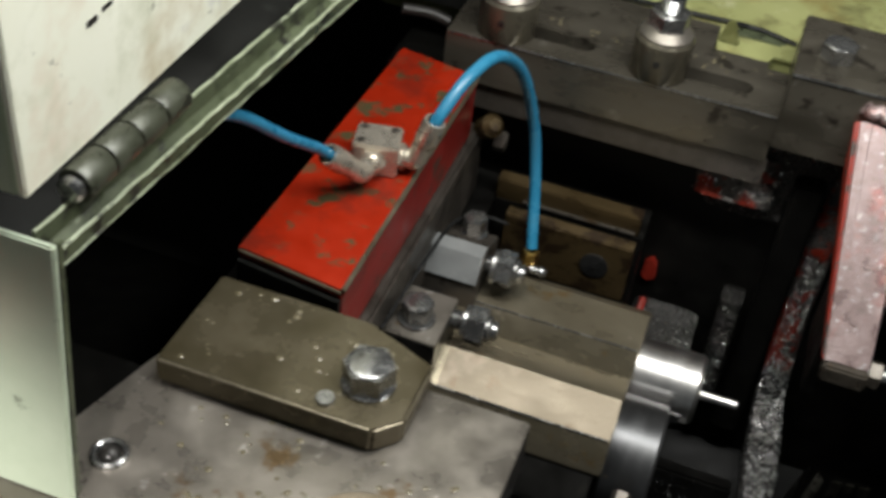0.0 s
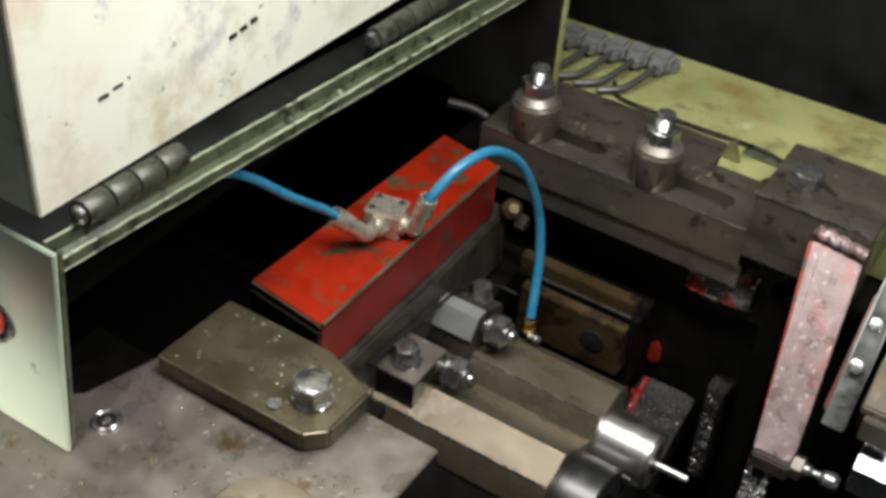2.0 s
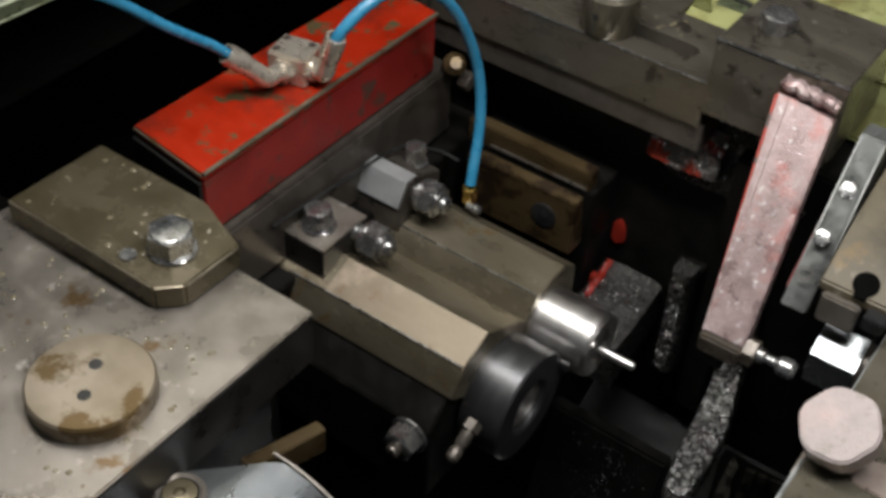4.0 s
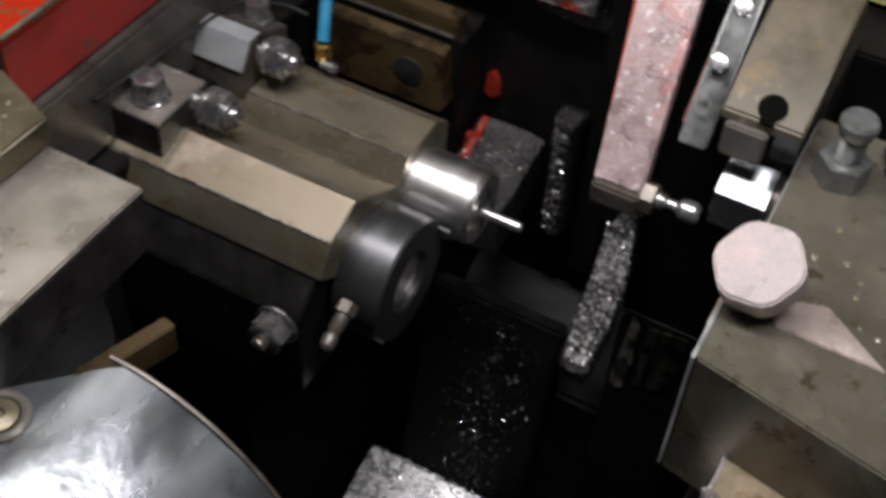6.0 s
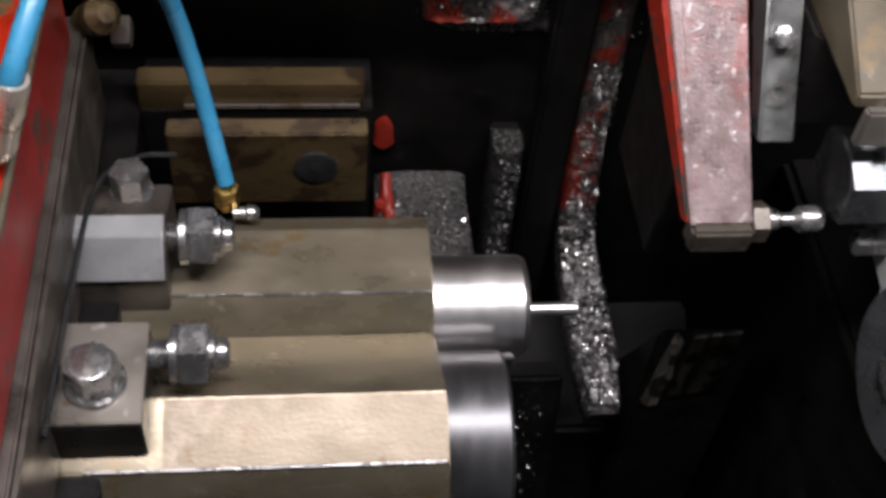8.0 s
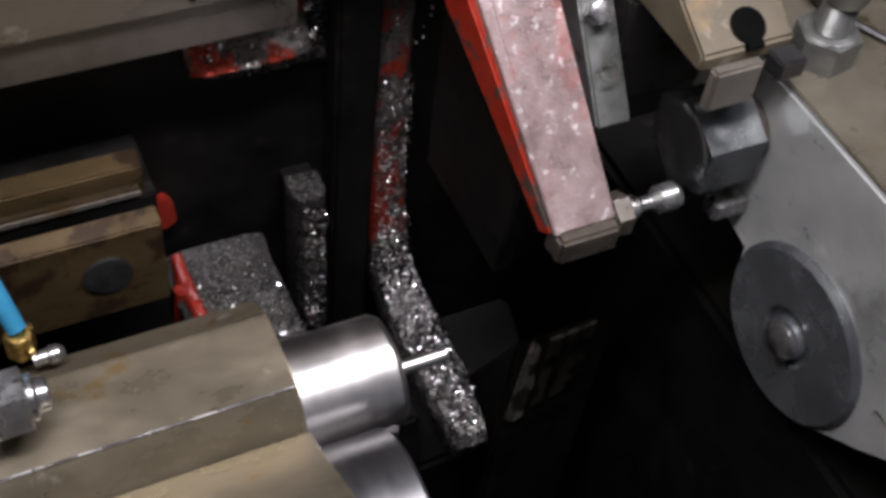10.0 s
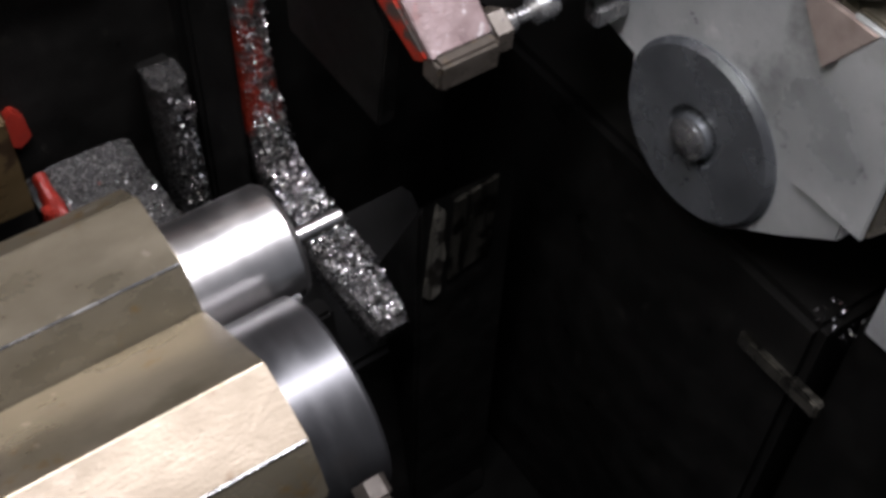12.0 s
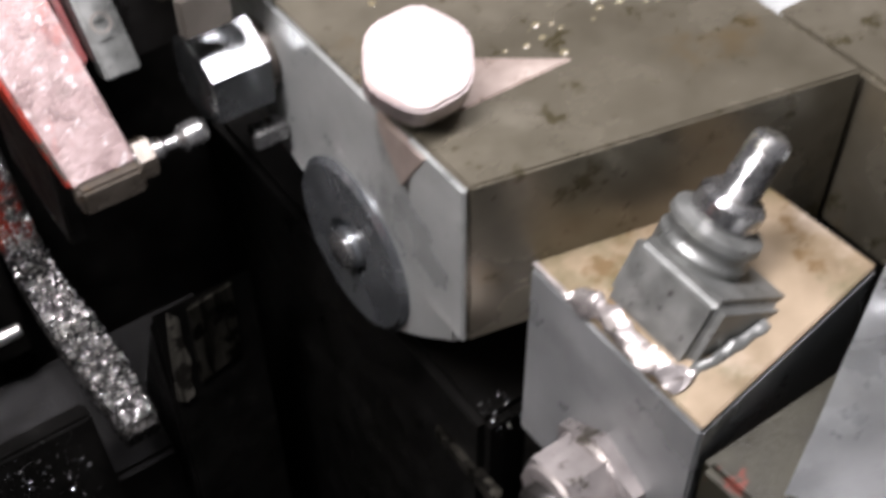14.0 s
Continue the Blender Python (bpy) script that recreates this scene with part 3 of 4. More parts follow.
for hx, hy in ((-0.128, -0.278), (-0.118, -0.294)):
    # no bore: a black disc paints the hole's dark
    part("pin_hole", moved(lathe([(0.0032, 0), (0.0032, 0.0004), (0.0022, 0.0005), (0, 0.0002)], 20), at(hx, hy, TABLE + 0.0097)), RUBBER_AND_HOLES, cap, "black disc for the dark of a drilled hole")
oiler = thing("ball_oiler", "small steel ball oiler set in the table", "oiler", (-0.243, -0.277, TABLE))
part("ring", moved(lathe([(0.0085, 0), (0.0085, 0.002), (0.0072, 0.003), (0.0058, 0.002), (0.0055, 0.0006), (0.0055, 0)], 32), at(-0.243, -0.277, TABLE)), STEEL_BOLT, oiler)
part("ball", moved(lathe([(0.005, 0.0005), (0.0048, 0.002), (0.0036, 0.0036), (0.0018, 0.0045), (0, 0.0047)], 24), at(-0.243, -0.277, TABLE)), BLACK_STEEL, oiler)

# lower sheet with its ring bolt, and the bronze strip beside it
sheet = thing("cover_sheet", "scratched shiny grey sheet metal cover bent downwards", "sheet", (-0.03, -0.33, 0.39))
def sheet_z(x):
    """Height of the bent sheet: almost flat, then curving down."""
    return 0.3968 + 0.08 * min(x + 0.079, 0.029) - 6.6 * max(0.0, x + 0.050) ** 2


sheet_bm = bmesh.new()
rows = []
for i in range(21):
    a = i / 20
    row = []
    for j in range(41):
        b = j / 40
        x = -0.0790 + 0.126 * b
        y = -0.2450 - 0.9 * max(0.0, -0.045 - x) - 0.30 * a + 0.05 * a * b - 0.02 * max(0.0, b - 0.75) * (1 - a)
        row.append(sheet_bm.verts.new((x - 0.012 * a, y, sheet_z(x) + 0.0012 * noise.noise(Vector((9 * a, 7 * b, 0.3))))))
    rows.append(row)
for a, b in zip(rows, rows[1:]):
    for j in range(40):
        sheet_bm.faces.new((a[j], a[j + 1], b[j + 1], b[j]))
bmesh.ops.solidify(sheet_bm, geom=list(sheet_bm.faces), thickness=0.002)
part("bent_sheet", sheet_bm, SHEET_GREY, sheet, "curved shiny grey sheet")
part("lip", tube([(x, -0.2438 - 0.10 * max(0.0, x - 0.01), sheet_z(x) + 0.0004) for x in (-0.052, -0.035, -0.018, 0.0, 0.018, 0.036, 0.045)], 0.0012, 8, 8), STEEL_DARK, sheet, "dull folded lip")
ring_bolt = thing("ring_bolt", "pale worn round bolt head in the dark sheet", "bolt", (-0.069, -0.288, 0.3985))
part("collar", moved(lathe([(0.0125, 0), (0.0125, 0.002), (0.0108, 0.0035), (0.009, 0.0025), (0.009, 0)], 36), at(-0.0700, -0.288, 0.3978)), STEEL_BASE, ring_bolt)
part("head", moved(lathe([(0.0085, 0), (0.008, 0.003), (0.003, 0.0035), (0.002, 0.002), (0, 0.002)], 30), at(-0.0700, -0.288, 0.3978)), STEEL_PLATE, ring_bolt)
strip_bm = prism([(-0.072, -0.190), (-0.064, -0.192), (-0.078, -0.236), (-0.087, -0.234)], "z", 0.340, 0.358, 0.0008)
solo("bronze_strip", strip_bm, BRASS_OLD, "oily bronze strip beside the table edge", "strip")

# ---- red guide box with its support ----
red = thing("red_guide_box", "red painted steel box with chipped top and worn edges", "box", (-0.22, -0.03, 0.39))
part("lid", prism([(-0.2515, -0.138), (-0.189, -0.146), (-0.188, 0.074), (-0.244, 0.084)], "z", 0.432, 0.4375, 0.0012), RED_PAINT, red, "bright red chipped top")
# body in a darker, dirtier red than the lid
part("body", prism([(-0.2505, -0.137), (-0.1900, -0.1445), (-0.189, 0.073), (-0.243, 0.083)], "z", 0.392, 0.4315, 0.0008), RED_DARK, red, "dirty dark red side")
# thin black plate paints the shade on the box's front end
part("shaded_front", prism([(-0.2505, -0.1405), (-0.1902, -0.148), (-0.1902, -0.1450), (-0.2505, -0.1375)], "z", 0.392, 0.4315, 0.0005), NEAR_BLACK, red, "front end with its shade painted black")
part("worn_edge", tube([(-0.1893, -0.145, 0.4368), (-0.1890, -0.05, 0.4371), (-0.1885, 0.073, 0.4368)], 0.0015, 8, 10), STEEL_TAN, red, "bare metal edge")
part("front_edge", tube([(-0.2500, -0.1380, 0.4360), (-0.2200, -0.1420, 0.4362), (-0.1900, -0.1458, 0.4360)], 0.0009, 8, 8), STEEL_TAN, red, "bare metal edge")
guide_bar = thing("guide_bar", "dark oily steel bar under the red box", "bar", (-0.216, -0.03, 0.335))
part("bar", box(-0.248, -0.186, -0.15, 0.09, 0.335, 0.3905, 0.001), STEEL_DARK, guide_bar)
part("side_strip", box(-0.1857, -0.184, -0.149, 0.089, 0.337, 0.3885, 0.0006), STEEL_DARK, guide_bar, "rubbed side strip")
# shade below the guide bar is in this colour
solo("guide_bed", box(-0.30, -0.17, -0.18, 0.12, -0.08, 0.333, 0.001), SHADED_OIL_BLACK, "oily bed under the guide bar, shade painted black", "bed")
thin = solo("thin_cable", tube([(-0.1825, -0.10, 0.372), (-0.1815, -0.03, 0.366), (-0.178, 0.02, 0.362), (-0.165, 0.045, 0.352), (-0.15, 0.052, 0.346)], 0.0012, 8, 10), RUBBER_AND_HOLES,
            "thin black cable along the guide bar", "cable")
# corroded yellow lump and fittings at the far end of the box
lump = thing("pipe_fitting", "corroded yellowish pipe fitting at the end of the red box", "fitting", (-0.19, 0.09, 0.40))
part("body", moved(lathe([(0.006, 0), (0.007, 0.004), (0.005, 0.008), (0.008, 0.012), (0.008, 0.018), (0.004, 0.022), (0, 0.022)], 16), at(-0.186, 0.088, 0.388, lean=(30, 40, 0))), BRASS_OLD, lump)
part("nut", moved(hexagon(0.012, 0.008), at(-0.175, 0.088, 0.383, "x")), STEEL_DARK, lump)

# ---- pneumatic connector and blue hoses ----
conn = thing("hose_connector", "nickel hose connector block on the red box", "connector", (-0.212, -0.04, 0.4375))
cm = Matrix.Translation((-0.213, -0.040, 0.4375)) @ Matrix.Rotation(radians(12), 4, "Z")
part("body", moved(box(-0.0130, 0.0130, -0.0115, 0.0115, 0, 0.020, 0.0012), cm), NICKEL, conn)
for sx, sy in ((-0.0085, 0.0065), (0.0085, 0.0065), (-0.0085, -0.0065)):
    part("screw", moved(lathe([(0.0022, 0), (0.0022, 0.001), (0.0012, 0.0013), (0, 0.0008)], 14), cm @ Matrix.Translation((sx, sy, 0.0198))), STEEL_DARK, conn)


def elbow(p0, p1, p2):
    """A push-in elbow: swivel nut, bent body and sleeve."""
    p0, p1, p2 = Vector(p0), Vector(p1), Vector(p2)
    body = part("elbow", tube([p0, p0.lerp(p1, 0.6), p1, p1.lerp(p2, 0.4), p2], 0.0058, 14, 6), NICKEL, conn)
    z = (p2 - p1).normalized()
    m = Matrix.Translation(p2) @ z.to_track_quat("Z", "Y").to_matrix().to_4x4()
    part("sleeve", moved(lathe([(0.0062, -0.009), (0.0066, -0.006), (0.0066, 0.004), (0.006, 0.007), (0.0045, 0.007), (0.0045, -0.009)], 20), m), NICKEL, body)
    z = (p1 - p0).normalized()
    m = Matrix.Translation(p0) @ z.to_track_quat("Z", "Y").to_matrix().to_4x4()
    part("swivel_nut", moved(hexagon(0.0135, 0.006), m), NICKEL, body)


elbow((-0.2115, -0.050, 0.447), (-0.2125, -0.066, 0.449), (-0.2215, -0.082, 0.467))
elbow((-0.202, -0.040, 0.447), (-0.190, -0.040, 0.449), (-0.1835, -0.039, 0.470))
solo("air_hose", tube([(-0.1845, -0.0395, 0.466), (-0.1795, -0.036, 0.480), (-0.1715, -0.015, 0.4945), (-0.1630, 0.012, 0.4945), (-0.1540, 0.040, 0.470), (-0.1455, 0.058, 0.425), (-0.138, 0.056, 0.385), (-0.1285, 0.035, 0.346)], 0.0037, 14, 10),
     HOSE_BLUE, "blue plastic air hose arching to the tool housing", "hose", "air hoses")
solo("air_hose", tube([(-0.2205, -0.080, 0.465), (-0.2265, -0.092, 0.478), (-0.2345, -0.117, 0.4995), (-0.246, -0.150, 0.530), (-0.262, -0.178, 0.540), (-0.30, -0.21, 0.540)], 0.0031, 14, 10),
     HOSE_BLUE, "blue plastic air hose leading under the guard", "hose", "air hoses")

# ---- tool housing: two spindle blocks, bushes, clamps ----
housing = thing("tool_housing", "ground steel twin tool housing with bushes and a pin", "tool housing", (-0.12, -0.03, 0.25))
XL, XR = -0.178, -0.043
part("rear_block", prism([(-0.024, 0.3165), (-0.0125, 0.3310), (0.020, 0.3330), (0.036, 0.322), (0.036, 0.255), (-0.024, 0.255)], "x", XL, XR, 0.0006), STEEL_TAN, housing)
part("front_block", prism([(-0.0243, 0.3185), (-0.069, 0.3440), (-0.0935, 0.3345), (-0.1034, 0.3172), (-0.1034, 0.3145), (-0.0243, 0.26)], "x", XL - 0.012, XR, 0.0006), STEEL_TAN, housing)
part("worn_band", prism([(-0.0695, 0.34430), (-0.0932, 0.33500), (-0.0930, 0.33440), (-0.0700, 0.34330)], "x", XL + 0.03, XR - 0.0004, 0.0001), SLOPE_TAN, housing, "tan worn slope")
for ey, ez in ((-0.0936, 0.3346), (-0.0124, 0.3311)):
    part("bright_edge", tube([(XL + 0.002, ey, ez), (XR - 0.02, ey, ez), (XR - 0.001, ey, ez)], 0.0006, 8, 3), STEEL_BOLT, housing, "bright rubbed edge")
# shaded vertical front of the housing, painted as black
part("lower_body", prism([(-0.1032, 0.3140), (-0.119, 0.296), (-0.119, 0.235), (0.03, 0.235), (0.03, 0.2545), (-0.0235, 0.2545), (-0.0240, 0.2590)], "x", XL, XR - 0.004, 0.001), SHADED_OIL_BLACK, housing, "lower body with its shade painted black")
bush = part("upper_bush", moved(lathe([(0.0226, 0), (0.0226, 0.040), (0.0210, 0.0425), (0.012, 0.0425), (0.010, 0.040), (0.0, 0.040)], 64), at(-0.0432, 0.0008, 0.3018, "x")), STEEL_BRIGHT, housing, "bright turned steel bush")
part("pin", moved(lathe([(0.0030, 0), (0.0030, 0.0245), (0.0022, 0.0255), (0, 0.0255)], 24), at(-0.001, 0, 0.3, "x")), STEEL_BRIGHT, bush, "slim bright steel pin")
part("lower_bush", moved(lathe([(0.0375, 0), (0.0375, 0.027), (0.0362, 0.0285), (0.0190, 0.0285), (0.0175, 0.027), (0.0160, 0.010), (0.0, 0.010)], 72), at(-0.0432, -0.0575, 0.2872, "x")), STEEL_BLUED, housing, "dark turned steel bush with a bore")
part("bore_ring", moved(lathe([(0.0172, 0.012), (0.0172, 0.024), (0.0130, 0.0255), (0.0118, 0.024), (0.0118, 0.012)], 40), at(-0.0432, -0.0575, 0.2872, "x")), STEEL_BRIGHT, housing, "bright ring in the bore")
part("end_ridge", box(-0.0432, -0.008, -0.0275, -0.0245, 0.296, 0.303, 0.0006), STEEL_BLUED, housing)
hex_bolt("side_bolt", at(-0.061, -0.1192, 0.286, "-y", 10), 0.0195, 0.012, STEEL_BOLT, housing, 0.0128)
part("side_stud", moved(stud_bm(0.0045, 0.020), at(-0.061, -0.1192, 0.287, "-y")), STEEL_DARK, housing)
gr = part("grease_nipple", moved(hexagon(0.010, 0.007), at(-0.028, -0.100, 0.3035, "-y", 0, (25, 0, 0))), STEEL_DARK, housing)
part("nipple_tip", moved(lathe([(0.0042, 0), (0.0042, 0.010), (0.0030, 0.012), (0.0045, 0.015), (0.004, 0.020), (0.002, 0.022), (0, 0.022)], 18), at(-0.028, -0.105, 0.3005, "-y", 0, (25, 0, 0))), STEEL_DARK, gr)
# colour stands for the shade under the tool housing
solo("slide_body", box(-0.20, -0.09, -0.117, 0.04, -0.08, 0.234, 0.002), UNLIT_BLACK, "slide body under the tool housing, its shade painted black", "slide")

clamp = thing("clamp_block", "steel clamp block with shade painted on its sides and a hex bolt", "clamp", (-0.17, -0.067, 0.33), "clamp blocks")
# body darker than its cap to paint the shaded sides
part("body", box(-0.1885, -0.1530, -0.0885, -0.0455, 0.318, 0.3575, 0.0008), BLACK_STEEL, clamp, "clamp body, its side shade painted black")
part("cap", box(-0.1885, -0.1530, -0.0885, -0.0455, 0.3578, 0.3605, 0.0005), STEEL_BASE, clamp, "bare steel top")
hex_bolt("bolt", at(-0.170, -0.072, 0.3605, spin=20), 0.0165, 0.0125, STEEL_BOLT, clamp, 0.0112)
part("bolt_collar", moved(washer(0.0088, 0.0045), at(-0.170, -0.072, 0.3625)), STEEL_BOLT, clamp)


def lock_screw(x, y, z, owner):
    """A set screw along x with a lock nut and a stub end."""
    s = part("set_screw", moved(stud_bm(0.0060, 0.029), at(x - 0.016, y, z, "x")), STEEL_BOLT, owner)
    part("lock_nut", moved(hexagon(0.0215, 0.0105, 0.06), at(x - 0.004, y, z, "x", 4)), STEEL_BOLT, s)
    part("nut_washer", moved(washer(0.0112, 0.0032), at(x - 0.0075, y, z, "x")), STEEL_BOLT, s)
    part("end_stub", moved(lathe([(0.0082, 0), (0.0084, 0.002), (0.0062, 0.0032), (0.0058, 0.0062), (0.004, 0.0072), (0, 0.0072)], 20), at(x + 0.0065, y, z, "x")), STEEL_BOLT, s)


lock_screw(-0.1375, -0.0560, 0.3540, clamp)
rear = thing("clamp_block", "oily steel clamp block with sloped bright front and hex bolt", "clamp", (-0.17, 0.01, 0.33), "clamp blocks")
part("body", prism([(-0.016, 0.325), (-0.016, 0.345), (-0.007, 0.362), (0.004, 0.362), (0.030, 0.352), (0.030, 0.325)], "x", -0.186, -0.150, 0.0008), STEEL_DARK, rear, "oily clamp body")
part("bare_front", prism([(-0.0155, 0.3465), (-0.0170, 0.3475), (-0.0080, 0.3640), (0.0035, 0.3638), (0.0035, 0.3625), (-0.0070, 0.3625)], "x", -0.1855, -0.1505, 0.0003), STEEL_GREY, rear, "bare steel front slope")
hex_bolt("bolt", at(-0.165, 0.022, 0.3555, spin=8), 0.0135, 0.012, STEEL_BOLT, rear, 0.0088)
lock_screw(-0.1375, 0.0025, 0.3510, rear)
banjo = thing("hose_fitting", "brass hose fitting screwed into the tool housing", "fitting", (-0.1285, 0.034, 0.335))
part("brass_nut", moved(hexagon(0.0095, 0.011), at(-0.1285, 0.0345, 0.334, spin=15)), BRASS, banjo)
part("nipple", moved(lathe([(0.0028, 0), (0.0028, 0.005), (0.0036, 0.006), (0.0036, 0.009), (0.002, 0.011), (0, 0.011)], 20), at(-0.126, 0.029, 0.334, "x")), STEEL_BOLT, banjo)

# bronze stop bars behind the housing
stop = thing("stop_bar", "oily bronze stop bar with a countersunk hole", "bar", (-0.11, 0.075, 0.30), "stop bars")
part("bar", prism([(0.072, 0.291), (0.0735, 0.336), (0.082, 0.338), (0.090, 0.291)], "x", -0.157, -0.067, 0.0008), BRASS_OLD, stop)
# black disc set proud of the bar instead of a shaded hole
part("screw_hole", moved(lathe([(0.0098, -0.002), (0.0098, 0.0006), (0.0088, 0.0009), (0.0055, 0.0004), (0.003, 0.0012), (0, 0.0012)], 32), at(-0.0905, 0.0722, 0.315, "-y")), RUBBER_AND_HOLES, stop, "black disc for the dark of a countersunk hole")
upper = thing("stop_bar", "upper dark bronze stop bar with a worn lower edge", "bar", (-0.12, 0.10, 0.33), "stop bars")
part("bar", prism([(0.092, 0.335), (0.093, 0.349), (0.103, 0.350), (0.103, 0.320), (0.096, 0.320)], "x", -0.170, -0.068, 0.0008), BRASS_OLD, upper)
part("bare_edge", box(-0.150, -0.070, 0.0905, 0.0918, 0.335, 0.3375, 0.0003), STEEL_BASE, upper)
# near-black colour holds the shade behind the bars
solo("stop_bracket", box(-0.17, -0.064, 0.0915, 0.127, 0.236, 0.334, 0.001), SHADED_OIL_BLACK, "oily bracket behind the stop bars, shade painted black", "bracket")

# ---- slotted rail with its clamping studs ----
RT = 0.451
rail = thing("slotted_rail", "dark ground steel rail with two long slots", "rail", (-0.1, 0.13, 0.41))
SY0, SY1 = 0.1135, 0.1275


def slot_outline(x0, x1):
    r = (SY1 - SY0) / 2
    yc = (SY0 + SY1) / 2
    pts = [(x0 + r + r * math.cos(a), yc + r * math.sin(a)) for a in np.linspace(math.pi / 2, 3 * math.pi / 2, 9)]
    return pts + [(x1 - r + r * math.cos(a), yc + r * math.sin(a)) for a in np.linspace(-math.pi / 2, math.pi / 2, 9)]


def plate_with_slots(outline, holes, z0, z1):
    """A flat plate with openings that go through it."""
    bm = bmesh.new()
    loops = []
    for loop in [outline, *holes]:
        vs = [bm.verts.new((x, y, z1)) for x, y in loop]
        for i in range(len(vs)):
            bm.edges.new((vs[i], vs[(i + 1) % len(vs)]))
        loops.append(vs)
    bmesh.ops.triangle_fill(bm, edges=list(bm.edges), use_beauty=True)
    low = {}
    for f in list(bm.faces):
        bm.faces.new([low.setdefault(v, bm.verts.new((v.co.x, v.co.y, z0))) for v in f.verts])
    for vs in loops:
        for i in range(len(vs)):
            a, b = vs[i], vs[(i + 1) % len(vs)]
            bm.faces.new((a, b, low[b], low[a]))
    return bm


part("rail", plate_with_slots([(-0.219, 0.0955), (-0.004, 0.0955), (-0.004, 0.150), (-0.018, 0.150), (-0.018, 0.158), (-0.055, 0.158), (-0.055, 0.190), (-0.219, 0.190)],
                              [slot_outline(-0.197, -0.126), slot_outline(-0.094, -0.023)], 0.418, RT), STEEL_RAIL, rail)
# added black filling that stands for the shade deep in the slots
part("slot_shade_floor", box(-0.205, -0.015, 0.112, 0.129, 0.4185, 0.4395, 0), SHADED_OIL_BLACK, rail)
part("lower_web", box(-0.219, -0.002, 0.0985, 0.150, 0.397, 0.4178, 0.0008), STEEL_DARK, rail, "darker lower web")
part("bright_edge", box(-0.217, -0.005, 0.0950, 0.0962, 0.4500, 0.4513, 0.0003), STEEL_BOLT, rail, "bright worn edge")


def clamping_stud(x, y, spin, nut_at):
    t = thing("clamping_stud", "steel spacer collar with hex nut on a threaded stud", "stud", (x, y, RT), "clamping studs")
    part("collar", moved(lathe([(0.0180, 0), (0.0186, 0.001), (0.0186, 0.0255), (0.0172, 0.0275), (0, 0.0275)], 48), at(x, y, RT)), STEEL_BROWN, t)
    # small black disc as the dark of the cross hole
    part("cross_hole", moved(lathe([(0.0022, 0), (0.0022, 0.0004), (0, 0.0003)], 14), at(x, y - 0.0184, RT + 0.015, "-y")), RUBBER_AND_HOLES, t)
    part("flange", moved(lathe([(0.0170, 0), (0.0170, 0.0015), (0.0130, 0.0060), (0, 0.0060)], 40), at(x, y, RT + 0.0275)), STEEL_BASE, t)
    part("nut", moved(hexagon(0.0225, 0.0115, 0.08), at(x, y, RT + 0.0325, spin=spin)), STEEL_BOLT, t)
    part("stud", moved(stud_bm(0.0074, 0.026), at(x, y, RT + 0.030)), STEEL_BOLT, t)
    return t


clamping_stud(-0.184, 0.1125, 10, 0)
clamping_stud(-0.0835, 0.1125, 22, 0)
pipe = solo("drain_pipe", tube([(-0.252, 0.10, 0.455), (-0.235, 0.108, 0.452), (-0.222, 0.110, 0.448)], 0.004, 12, 6), BLACK_STEEL, "short dark steel pipe at the rail's end", "pipe")

end_block = thing("rail_block", "dark steel block bolted on the end of the rail", "block", (0.03, 0.13, 0.45))
part("body", box(-0.004, 0.078, 0.094, 0.172, 0.430, 0.484, 0.001), STEEL_RAIL, end_block)
hex_bolt("bolt", at(0.019, 0.126, 0.484, spin=15), 0.0195, 0.0105, STEEL_BOLT, end_block, 0.0, "zinc hex bolt")
part("seam", box(-0.0045, 0.0785, 0.0934, 0.0945, 0.4825, 0.4842, 0.0003), STEEL_BOLT, end_block)

# ---- table behind the rail ----
tb = thing("yellow_green_table", "oily yellow-green painted machine table", "table", (0, 0.25, 0.44), kind="structure")
part("top", prism([(-0.30, 0.1905), (-0.0548, 0.1905), (-0.0548, 0.1582), (-0.0178, 0.1582), (-0.0178, 0.1725), (0.5, 0.1725), (0.5, 0.312), (-0.30, 0.292)], "z", 0.40, 0.449, 0.002), YELLOW_GREEN, tb)
part("edge_cable", tube([(-0.165, 0.215, 0.4515), (-0.150, 0.196, 0.4515), (-0.09, 0.1945, 0.4520), (-0.035, 0.1965, 0.4520), (-0.004, 0.190, 0.4510)], 0.0017, 8, 6), RUBBER_AND_HOLES, tb, "black cable along the edge")
part("tab", prism([(-0.054, 0.4495), (-0.040, 0.4495), (-0.046, 0.466), (-0.051, 0.464)], "y", 0.172, 0.175, 0.0006), OLIVE_OIL, tb, "small bent tab")
part("edge_dirt", rough_slab([(-0.028, 0.1855, 0.4500), (-0.028, 0.197, 0.4500)], [0.050, 0.046], 0.003, 8, 30, 0.0009, 2.0), GREEN_EDGE, tb)
term = thing("terminal_strip", "grey plastic connector strip with five cables", "connector strip", (-0.18, 0.255, 0.45))
part("rail_strip", moved(box(-0.050, 0.050, -0.006, 0.006, 0, 0.010, 0.001), Matrix.Translation((-0.182, 0.262, 0.449)) @ Matrix.Rotation(radians(6), 4, "Z")), GREY_PLASTIC, term)
